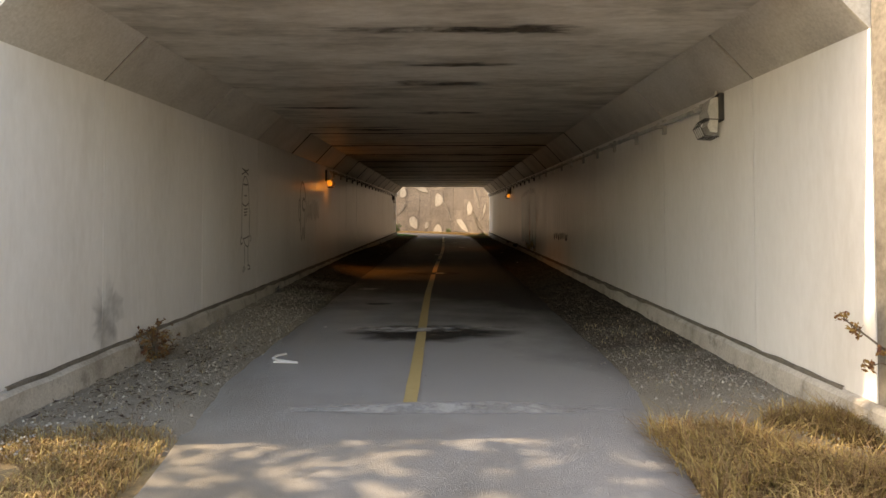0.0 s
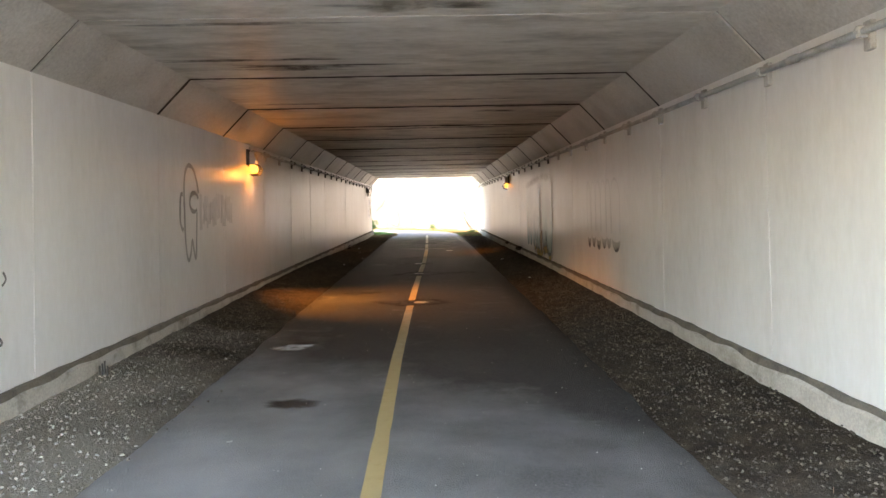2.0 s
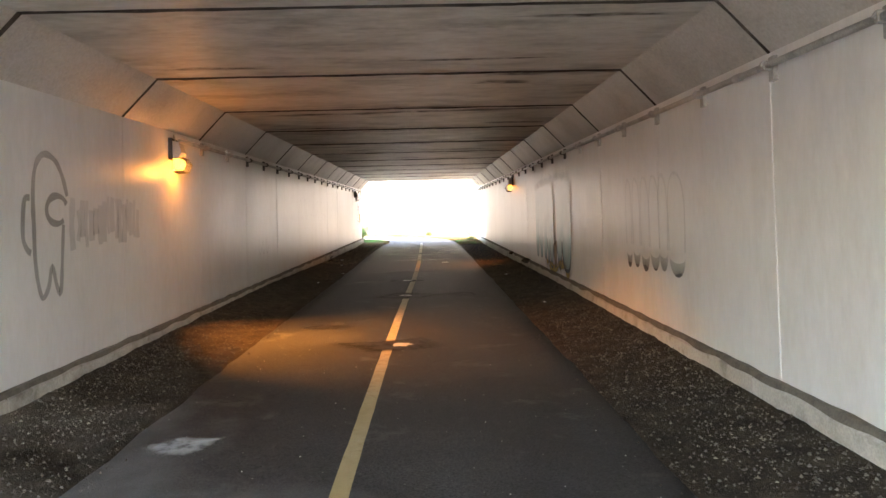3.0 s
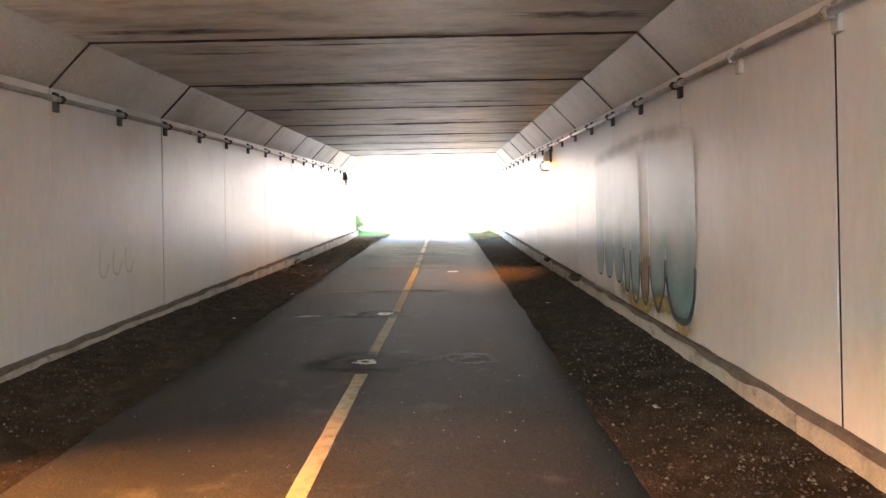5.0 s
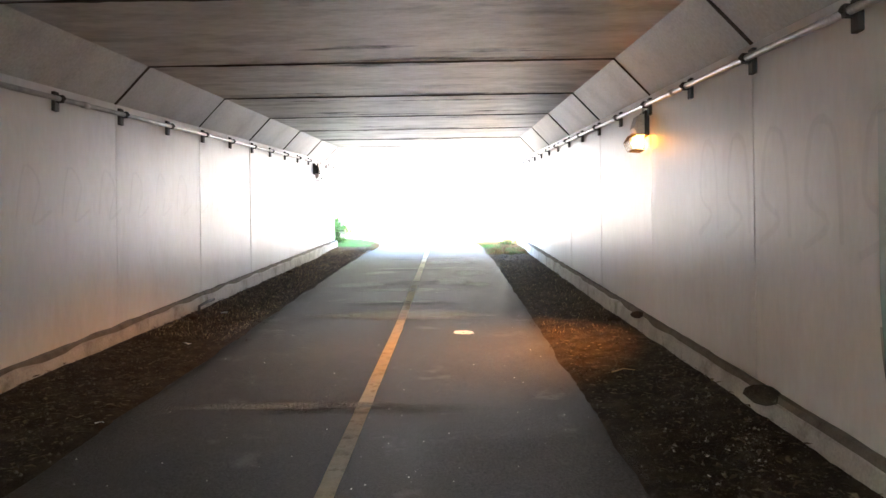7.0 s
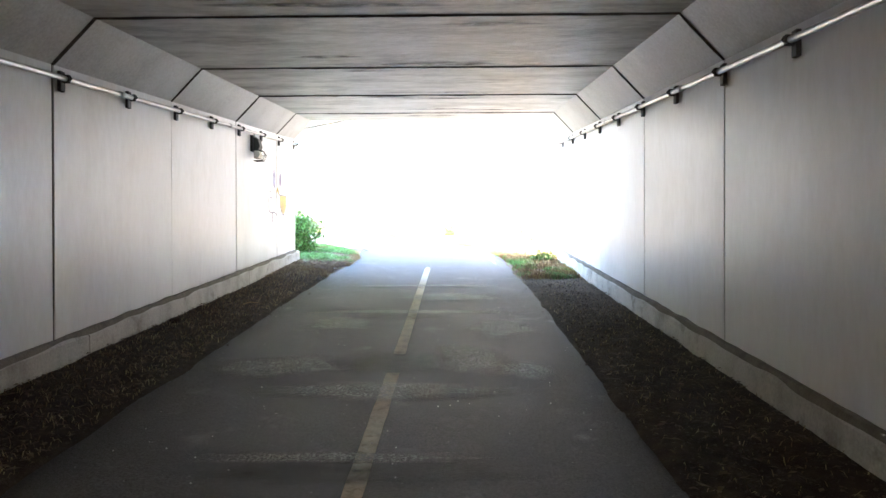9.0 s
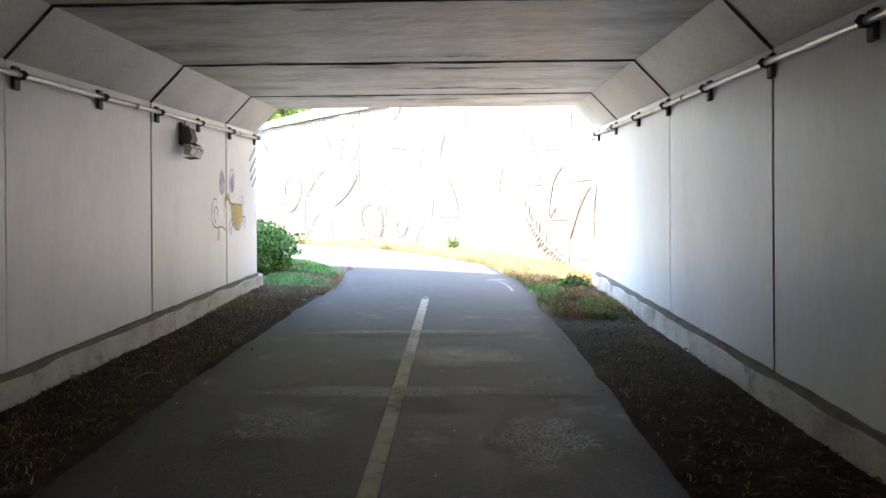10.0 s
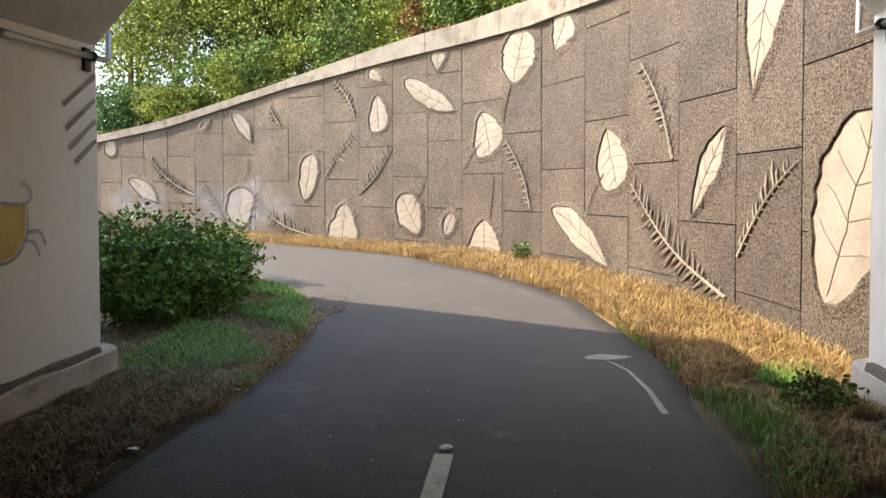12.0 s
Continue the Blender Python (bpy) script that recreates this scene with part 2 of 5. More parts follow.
def build_ground():
    xs = sorted(set([-900, -300, -120, -60, -40, -30] + [x * 0.5 for x in range(-50, 51)] + [30, 40, 60, 120, 300, 900]))
    ys = sorted(set([-900, -300, -120, -80, -60] + [y * 0.5 for y in range(-100, 50)] + [30, 60, 120, 300, 900]))
    verts, faces = [], []
    for y in ys:
        for x in xs:
            z = zg(y) - 0.06
            if not (-6 < x < 6 and -36 < y < 6):
                z += 0.05 * noise.noise((x * 0.7, y * 0.7, 0))
            if y < -34.6:
                z += 0.06 * max(0, min(1, (abs(x) - 1.3) / 0.4))
            if y < -35.2:
                z += 0.30 * max(0, min(1, (abs(x) - 1.9) / 1.8)) * min(1, (-35.2 - y) / 0.8)
            if x < -2.6 and y > -0.8:
                z += 0.10 * min(1, (-2.6 - x) / 1.5) * min(1.0, max(0, (1.5 - y) / 2))
            verts.append((x, y, z))
    w = len(xs)
    for j in range(len(ys) - 1):
        for i in range(w - 1):
            a = j * w + i
            faces.append((a, a + 1, a + w + 1, a + w))
    tagged(part("ground", (verts, faces), M_GROUND, smooth=True), "sloping earth ground with dry trampled grass", "ground", kind="structure")


PATH_INNER = [(-1.50, -1.0), (-1.50, 0.0), (-1.72, 1.2), (-2.05, 2.2), (-2.65, 3.2), (-3.7, 4.3), (-5.3, 5.4), (-7.5, 6.5), (-10.5, 7.8), (-15, 9.2), (-22, 10.5)]
PATH_OUTER = [(1.64, -1.0), (1.52, 0.0), (1.32, 1.2), (1.08, 2.5), (0.55, 3.6), (-0.25, 4.9), (-1.6, 6.7), (-3.6, 8.2), (-6.3, 9.7), (-12, 11.6), (-22, 13.3)]


def build_path():
    rows = []
    y = -60.0
    while y < -1.0:
        ww = PATH + 0.05 * noise.noise((0, y * 0.9, 3)) - (0.28 * max(0, min(1, (-33.5 - y) / 2)))
        rows.append(((-ww - 0.03 * noise.noise((7, y * 2.1, 1)), y), (ww + 0.03 * noise.noise((9, y * 2.1, 1)), y)))
        y += 0.25
    # beyond the exit: the outer edge follows the wall at a distance, the inner edge bends away to the far side
    inner, outer = PATH_INNER, PATH_OUTER
    for i in range(len(inner) - 1):
        for k in range(6):
            f = k / 6
            j = 0.03 * noise.noise((i + f, 5.0, 2))
            rows.append((tuple(a + (b - a) * f + j for a, b in zip(inner[i], inner[i + 1])), tuple(a + (b - a) * f + j for a, b in zip(outer[i], outer[i + 1]))))
    verts, faces = [], []
    n = 12
    for (ax, ay), (bx, by) in rows:
        for i in range(n + 1):
            f = (0.0, 0.012, *[k / (n - 2) for k in range(1, n - 2)], 0.988, 1.0)[i]
            x, y = ax + (bx - ax) * f, ay + (by - ay) * f
            edge = 0.0 if 0 < i < n else -0.08
            verts.append((x, y, zg(y) + 0.012 * (1 - (2 * f - 1) ** 2) + edge))
    for j in range(len(rows) - 1):
        for i in range(n):
            a = j * (n + 1) + i
            faces.append((a, a + 1, a + n + 2, a + n + 1))
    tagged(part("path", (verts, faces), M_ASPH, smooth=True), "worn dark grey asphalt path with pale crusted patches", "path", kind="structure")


def line_x(y):
    return float(np.interp(y, [-60, -33, -29, -27.5, -24.5, -22, -20, -17, -12.5, -6, -2], [-0.11, -0.115, -0.145, -0.15, -0.125, -0.09, -0.055, 0.015, 0.06, 0.05, 0.04]))


def build_line():
    verts, faces = [], []
    y = -34.0
    rows = []
    while y < -1.95:
        rows.append(y)
        y += 0.12
    for i, y in enumerate(rows):
        x, h = line_x(y), 0.05 + 0.006 * noise.noise((y * 3, 0, 0))
        z = zg(y) + 0.016
        verts += [(x - h, y, z), (x + h, y, z)]
        gap = (-23.95 < y < -23.6) or (-20.0 < y < -19.4) or (-8.9 < y < -8.3)
        if i and not gap:
            a = 2 * i
            faces.append((a - 2, a - 1, a + 1, a))
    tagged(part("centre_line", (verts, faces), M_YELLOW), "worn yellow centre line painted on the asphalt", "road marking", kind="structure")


build_ground()
build_path()
build_line()


# ---- tunnel ----
WIDE_JOINTS = {-1: (2, 1, 4, 8), 1: (10, 5, 3, 4)}


def joint_gap(side, y):
    """Half the width of a panel joint: a few stand open, most are hairlines."""
    return 0.015 if round(-y / SEG) in WIDE_JOINTS[side] else 0.006


def build_walls():
    edges = [Y_IN] + JOINTS + [Y_OUT]
    for side, nm in ((-1, "wall_left"), (1, "wall_right")):
        wall = empty(nm, "white painted concrete tunnel wall of tall panels, stained and faintly scuffed", "wall", kind="structure")
        bm = bmesh.new()
        x0, x1 = sorted((side * (HALF + 0.009), side * (HALF + 0.30)))
        box(bm, (x0, Y_IN + 0.01, -0.4), (x1, Y_OUT - 0.01, ROOF))
        prism(bm, [(side * (HALF + 0.012), HAUNCH_Z + 0.004), (side * (HAUNCH_X + 0.014), ROOF + 0.006), (side * (HALF + 0.012), ROOF + 0.006)], Y_IN + 0.01, Y_OUT - 0.01)
        part("joint_backing", bm, M_GAP, wall)
        for a, b in zip(edges, edges[1:]):
            bm = bmesh.new()
            off = 0.002 * random.uniform(-1, 1)
            x0, x1 = sorted((side * (HALF + off), side * (HALF + 0.2)))
            ga, gb = (joint_gap(side, a) if a != Y_IN else -0.004), (joint_gap(side, b) if b != Y_OUT else -0.004)
            box(bm, (x0, a + ga, LEDGE - 0.03), (x1, b - gb, HAUNCH_Z))
            part("wall_panel", bm, M_WALL, wall)
            bm = bmesh.new()
            prism(bm, [(side * HALF, HAUNCH_Z), (side * HAUNCH_X, ROOF - 0.002), (side * (HALF + 0.25), ROOF), (side * (HALF + 0.25), HAUNCH_Z)],
                  a + (0.017 if a != Y_IN else 0), b - (0.017 if b != Y_OUT else 0))
            part("haunch_panel", bm, M_HAUNCH, wall)
        kerb = empty("kerb_left" if side < 0 else "kerb_right", "rough low concrete ledge along the foot of the wall", "kerb", kind="structure")
        ks = [Y_IN - 0.2, -30.7, -26.4, -21.9, -17.4, -13.0, -8.5, -4.05, Y_OUT + 0.12]
        for a, b in zip(ks, ks[1:]):
            verts, faces = [], []
            n = int((b - a) / 0.15)
            for i in range(n + 1):
                y = a + 0.008 + (b - a - 0.016) * i / n
                w1, w2 = 0.012 * noise.noise((y * 1.7, side * 3.0, 1)), 0.010 * noise.noise((y * 2.3, side * 3.0, 8))
                prof = [(HALF - 0.075 + w1, -0.35), (HALF - 0.06 + w1, LEDGE - 0.035 + w2), (HALF - 0.035 + w1, LEDGE - 0.01 + w2), (HALF + 0.05, LEDGE + 0.004 + w2), (HALF + 0.05, -0.35)]
                verts += [(side * x, y, z + SL * y) for x, z in prof]
                if i:
                    for q in range(5):
                        u = (i - 1) * 5
                        faces.append((u + q, u + (q + 1) % 5, u + 5 + (q + 1) % 5, u + 5 + q))
            faces += [(0, 1, 2, 3, 4), tuple(n * 5 + q for q in range(5))]
            part("kerb_stone", (verts, faces), M_KERB, kerb)
        verts, faces = [], []
        for i in range(341):
            y = Y_IN + 0.3 + (Y_OUT - Y_IN - 0.35) * i / 340
            w = 0.038 + 0.016 * noise.noise((y * 2.1, side * 5.0, 3)) - 0.02 * max(0, min(1, (-29 - y) / 3))
            hh = 0.004 + 0.014 * noise.noise((y * 3.3, side * 5.0, 7))
            verts += [(side * (HALF - 0.004), y, LEDGE + 0.014 + hh + SL * y), (side * (HALF - max(0.006, w)), y, LEDGE + 0.012 + 0.3 * hh + SL * y), (side * (HALF - max(0.008, w) - 0.014), y, LEDGE - 0.032 - 0.5 * hh + SL * y)]
            if i:
                a = 3 * i
                faces += [(a - 3, a - 2, a + 1, a), (a - 2, a - 1, a + 2, a + 1)]
        part("ledge_dirt", (verts, faces), M_DIRT, kerb, "dark dirt gathered on the ledge")


def build_ceiling():
    edges = [Y_IN] + JOINTS + [Y_OUT]
    bm = bmesh.new()
    for a, b in zip(edges, edges[1:]):
        ga, gb = ((0.026 if q > -28 else 0.006) if Y_IN < q < Y_OUT else 0 for q in (a, b))
        box(bm, (-HAUNCH_X - 0.01, a + ga, ROOF + 0.003 * random.uniform(-1, 1)), (HAUNCH_X + 0.01, b - gb, ROOF + 0.30))
    tagged(part("ceiling", bm, M_CONC), "stained grey-brown concrete soffit with cross joints", "ceiling", kind="structure")
    bm = bmesh.new()
    box(bm, (-HALF - 0.32, Y_IN + 0.02, ROOF + 0.13), (HALF + 0.32, Y_OUT - 0.02, ROOF + 0.55))
    tagged(part("roof_slab", bm, M_GAP), "dark concrete roof slab over the tunnel", "roof", kind="structure")


def shade_strip(ends, y, width, seed):
    """An added dark strip for the shade of a joint's step between two ends (x, height); it stands uneven below the
    concrete.
    """
    (x0, z0), (x1, z1) = ends
    n = max(4, int(abs(x1 - x0) / 0.09))
    length = math.hypot(x1 - x0, z1 - z0)
    ox, oz = (z1 - z0) / length, -(x1 - x0) / length
    if oz > 0:
        ox, oz = -ox, -oz
    v, f = [], []
    for i in range(n + 1):
        t = i / n
        d = 0.011 + 0.009 * noise.noise((t * length * 1.9, seed, 1)) + 0.006 * noise.noise((t * length * 9, seed, 2))
        w = width * (1 + 0.4 * noise.noise((t * length * 3.1, seed, 5)))
        x, z = x0 + (x1 - x0) * t, z0 + (z1 - z0) * t
        v += [(x + ox * o, y + q, z + oz * o + SL * (y + q)) for q, o in ((-w, -0.03), (-w, 0.002), (-0.3 * w, d), (0.3 * w, d), (w, 0.002), (w, -0.03))]
        if i:
            k = (i - 1) * 6
            f += [(k + q, k + q + 1, k + q + 7, k + q + 6) for q in range(5)]
    return v, f


def build_shade_strips():
    v, f = [], []
    for j, y in enumerate(JOINTS):
        if y < -28:
            continue
        vv, ff = shade_strip(((-HAUNCH_X, ROOF), (HAUNCH_X, ROOF)), y, 0.032, 3.0 + j)
        f += [tuple(q + len(v) for q in t) for t in ff]
        v += vv
    tagged(part("ceiling_joint", (v, f), M_JOINT_SHADE), "added dark strips for the shaded steps at the soffit joints", "joint", kind="structure")
    for side, nm in ((-1, "wall_left"), (1, "wall_right")):
        for j, y in enumerate(JOINTS):
            if y < -28:
                continue
            strong = (j + (side > 0)) % 2
            part("haunch_joint", shade_strip(((side * HALF, HAUNCH_Z), (side * HAUNCH_X, ROOF)), y, 0.024 if strong else 0.013, 40.0 + j + side), M_JOINT_SHADE, bpy.data.objects[nm])


def build_overburden():
    # head walls, road fill and the skewed parapet over the tunnel
    bm = bmesh.new()
    box(bm, (-HALF - 0.3, Y_OUT - 0.30, ROOF + 0.302), (HALF + 0.3, Y_OUT - 0.004, ROOF + 1.0))
    box(bm, (HALF + 0.304, Y_OUT - 0.30, -0.5), (HALF + 0.7, Y_OUT - 0.004, ROOF + 1.0))
    tagged(part("headwall_exit", bm, M_HAUNCH), "plain concrete head wall at the tunnel mouth", "wall", kind="structure")
    bm = bmesh.new()
    box(bm, (-14, Y_IN + 0.004, ROOF + 0.302), (14, Y_IN + 0.35, ROOF + 1.3))
    box(bm, (-14, Y_IN + 0.004, -0.5), (-HALF - 0.304, Y_IN + 0.35, ROOF + 0.298))
    box(bm, (HALF + 0.304, Y_IN + 0.004, -0.5), (14, Y_IN + 0.35, ROOF + 0.298))
    tagged(part("headwall_entrance", bm, M_HAUNCH), "plain concrete head wall at the tunnel mouth", "wall", kind="structure")
    verts, faces = [], []
    ys = [Y_IN + 0.3, -25, -15, -8, -4.0]
    for y in ys:
        for x in (-40, -14, -6, 0, 6, 14, 40):
            lim = min(y, -4.0)
            verts.append((x, lim - 0.15 * x if y == -4.0 else y, SL * lim + ROOF + 1.0 + (0.5 if -25 <= y <= -8 else 0)))
    for j in range(len(ys) - 1):
        for i in range(6):
            a = j * 7 + i
            faces.append((a, a + 1, a + 8, a + 7))
    tagged(part("road_fill", (verts, faces), M_GROUND), "earth fill with a road over the tunnel", "ground", kind="structure")
    # wing walls before the entrance
    for side, nm in ((1, "wing_wall_right"),):
        bm = bmesh.new()
        prof = [(Y_IN - 0.012, -0.5), (Y_IN - 0.012, HAUNCH_Z), (Y_IN - 0.012, ROOF + 1.0), (-37.6, ROOF + 0.8), (-41.5, 1.2), (-41.5, -0.5)]
        rings = []
        for k in (0.004, 0.3):
            rings.append([bm.verts.new((side * (HALF + k + 0.06 * (Y_IN - y)), y, z + SL * y)) for y, z in prof])
        for i in range(6):
            bm.faces.new((rings[0][i], rings[0][(i + 1) % 6], rings[1][(i + 1) % 6], rings[1][i]))
        bm.faces.new(rings[0])
        bm.faces.new(rings[1])
        tagged(part(nm, bm, M_COPING), "pale concrete wing wall beside the tunnel mouth", "wall", kind="structure")


build_walls()
build_ceiling()
build_shade_strips()
build_overburden()


# ---- retaining wall with cast leaves ----
def top_z(s):
    """Top edge of the coping."""
    return float(np.interp(s, [0, 4, 7.7, 9.4, 11, 12, 13.3, 14.9, 16.3, 17.8, 19, 20.6, 22, 30], [4.6, 4.75, 5.03, 5.12, 5.15, 5.14, 5.05, 4.96, 4.80, 4.62, 4.42, 4.16, 4.0, 3.2]))


def face_z(s):
    """Under edge of the coping, where the panels end."""
    return float(np.interp(s, [0, 4, 6.5, 7.7, 9.4, 10.7, 12, 13.3, 14.9, 16.3, 17.8, 19, 20.6, 22, 30], [4.2, 4.3, 4.42, 4.58, 4.67, 4.74, 4.74, 4.71, 4.66, 4.59, 4.43, 4.22, 3.94, 3.79, 3.0]))


# places of the upright joints along the wall
S_JOINTS = [0.03, 1.09, 2.26, 3.52, 4.70, 5.99, 7.14, 8.47, 9.53, 10.74, 11.68, 12.70, 13.80, 15.01, 16.29, 17.55, 18.68, 19.69, 20.72, 21.63, 22.52, 23.4, 24.3, 25.2, 26.1, 27.0, 28.0]


def wall_patch(bm, s0, s1, z0, z1, front, back):
    """A curved slab of the wall between two places along it; z may be a function of s."""
    n = 3
    f0 = z0 if callable(z0) else (lambda s: z0)
    f1 = z1 if callable(z1) else (lambda s: z1)
    cols = []
    for i in range(n + 1):
        s = s0 + (s1 - s0) * i / n
        p, d, nn = on_plan(s)
        cols.append([bm.verts.new(p + nn * o + Vector((0, 0, z))) for o, z in ((front, f0(s)), (front, f1(s)), (-back, f1(s)), (-back, f0(s)))])
    for u, v in zip(cols, cols[1:]):
        for k in range(4):
            bm.faces.new((u[k], u[(k + 1) % 4], v[(k + 1) % 4], v[k]))
    bm.faces.new(cols[0])
    bm.faces.new(cols[-1])
    return bm


def build_retaining():
    wall = empty("retaining_wall", "tall curved retaining wall of brown exposed-aggregate panels with pale cast leaves", "wall", kind="structure")
    for i, (a, b) in enumerate(zip(S_JOINTS, S_JOINTS[1:])):
        m = (a + b) / 2
        base = on_plan(m)[0].y * SL - 0.2
        step = float(np.interp(m, [2, 8, 13, 20], [1.46, 1.45, 1.36, 1.32]))
        off = float(np.interp(m, [1.7, 11.2, 22], [0.97, 1.47, 1.84])) - (0.0 if i % 2 else 0.71)
        tilt = 0.055 * (b - a)
        cuts = [base] + [off + step * k for k in range(-2, 5) if base + 0.15 < off + step * k < min(face_z(a), face_z(b)) - 0.1]
        cuts.append(None)
        for z0, z1 in zip(cuts, cuts[1:]):
            bm = bmesh.new()
            low = (lambda s, z=z0: z + 0.008 + tilt * ((s - a) / (b - a) - 0.5)) if z0 != base else z0
            high = (lambda s: face_z(s) - 0.003) if z1 is None else (lambda s, z=z1: z - 0.008 + tilt * ((s - a) / (b - a) - 0.5))
            wall_patch(bm, a + 0.007, b - 0.007, low, high, 0.006 * random.uniform(-1, 1), 0.25)
            part("wall_panel", bm, M_AGG, wall)
        bm = bmesh.new()
        wall_patch(bm, a, b, base, lambda s: face_z(s) - 0.02, -0.025, 0.23)
        part("joint_backing", bm, M_GAP, wall)
    for a, b in zip(S_JOINTS[::2], S_JOINTS[2::2]):
        bm = bmesh.new()
        wall_patch(bm, a + 0.006, b - 0.006, face_z, top_z, 0.085, 0.35)
        part("coping_stone", bm, M_COPING, wall)
    return wall


def leaf_outline(kind, n=22):
    pts = []
    for i in range(n + 1):
        t = i / n
        if kind == "blade":
            w = math.sin(math.pi * t ** 0.85) ** 0.8
        elif kind == "oval":
            w = math.sin(math.pi * t ** 0.8) ** 0.62
        elif kind == "heart":
            w = math.sin(math.pi * t ** 0.6) ** 0.6
        elif kind == "drop":
            w = min(1, t / 0.72) ** 0.85 * (1 if t < 0.8 else 1 - 0.55 * ((t - 0.8) / 0.2) ** 2)
        else:
            w = math.sin(math.pi * (t * 0.5 + 0.5)) ** 0.7 if t < 1 else 0.0
        pts.append((t, 0.5 * w))
    return pts


def wall_point(s, z, out):
    p, d, nn = on_plan(s)
    return p + nn * out + Vector((0, 0, z))


def cast_leaf(wall, tip, stem, width, kind="oval", seed=0):
    """A smooth leaf cast on the wall from its tip to its stem (places along and up the wall), with a raised rim and veins."""
    (s0, z0), (s1, z1) = tip, stem
    length = math.hypot(s1 - s0, z1 - z0)
    ux, uz = (s1 - s0) / length, (z1 - z0) / length
    rnd = random.Random(seed)
    left, right = [], []
    for t, w in leaf_outline(kind):
        j = 0.03 * rnd.uniform(-1, 1) * width * (4 * t * (1 - t))
        env = math.sin(math.pi * t) ** 0.5
        bend = 0.08 * length * math.sin(math.pi * t) * (1 if seed % 2 else -1) * (0.5 if kind == "blade" else 0.25)
        for store, sg in ((left, 1), (right, -1)):
            o = sg * (w * width * (1 + 0.30 * env * noise.noise((t * 3.2 + seed * 7.3, sg * 3.0, seed)) + 0.12 * env * noise.noise((t * 13 + seed, sg * 5.0, seed))) + j) + bend
            store.append((s0 + ux * length * t - uz * o, z0 + uz * length * t + ux * o))
    mid = [((a[0] + b[0]) / 2, (a[1] + b[1]) / 2) for a, b in zip(left, right)]
    bm = bmesh.new()
    cols = []
    for a, m, b in zip(left, mid, right):
        q1, q2 = ((a[0] + m[0]) / 2, (a[1] + m[1]) / 2), ((b[0] + m[0]) / 2, (b[1] + m[1]) / 2)
        cols.append([bm.verts.new(wall_point(p[0], p[1], h)) for p, h in ((a, -0.01), (a, 0.012), (q1, 0.021), (m, 0.016), (q2, 0.021), (b, 0.012), (b, -0.01))])
    for u, v in zip(cols, cols[1:]):
        for k in range(6):
            bm.faces.new((u[k], u[k + 1], v[k + 1], v[k]))
    leaf = part("cast_leaf", bm, M_LEAFST, wall, smooth=False)
    bm = bmesh.new()
    tube(bm, [wall_point(p[0], p[1], 0.0185) for p in mid[1:-1]], 0.005, 5)
    for k in range(4, len(mid) - 3, 4):
        for edge in (left, right):
            e = edge[max(1, k - 3)]
            m0 = mid[k]
            wob = 0.03 * rnd.uniform(-1, 1)
            pts = [m0, (m0[0] * 0.45 + e[0] * 0.55 + wob, m0[1] * 0.45 + e[1] * 0.55 - wob), (m0[0] * 0.2 + e[0] * 0.8, m0[1] * 0.2 + e[1] * 0.8)]
            tube(bm, [wall_point(p[0], p[1], h) for p, h in zip(pts, (0.0185, 0.0215, 0.016))], 0.004, 4)
    part("vein", bm, M_GROOVE_SHADE, leaf)
    # shadow groove round the cast leaf
    bm = bmesh.new()
    ring = left + right[::-1]
    prev = None
    for i in range(len(ring)):
        p = ring[i]
        c = mid[len(mid) // 2]
        dx, dz = p[0] - c[0], p[1] - c[1]
        r = math.hypot(dx, dz) or 1
        o = (p[0] + dx / r * 0.13, p[1] + dz / r * 0.13)
        cur = [bm.verts.new(wall_point(q[0], q[1], h)) for q, h in ((p, 0.0), ((p[0] + dx / r * 0.008, p[1] + dz / r * 0.008), 0.040), ((p[0] + dx / r * 0.045, p[1] + dz / r * 0.045), 0.034), (o, 0.001))]
        if prev:
            for k in range(3):
                bm.faces.new((prev[k], prev[k + 1], cur[k + 1], cur[k]))
        prev = cur
    part("rim", bm, M_AGG, leaf)


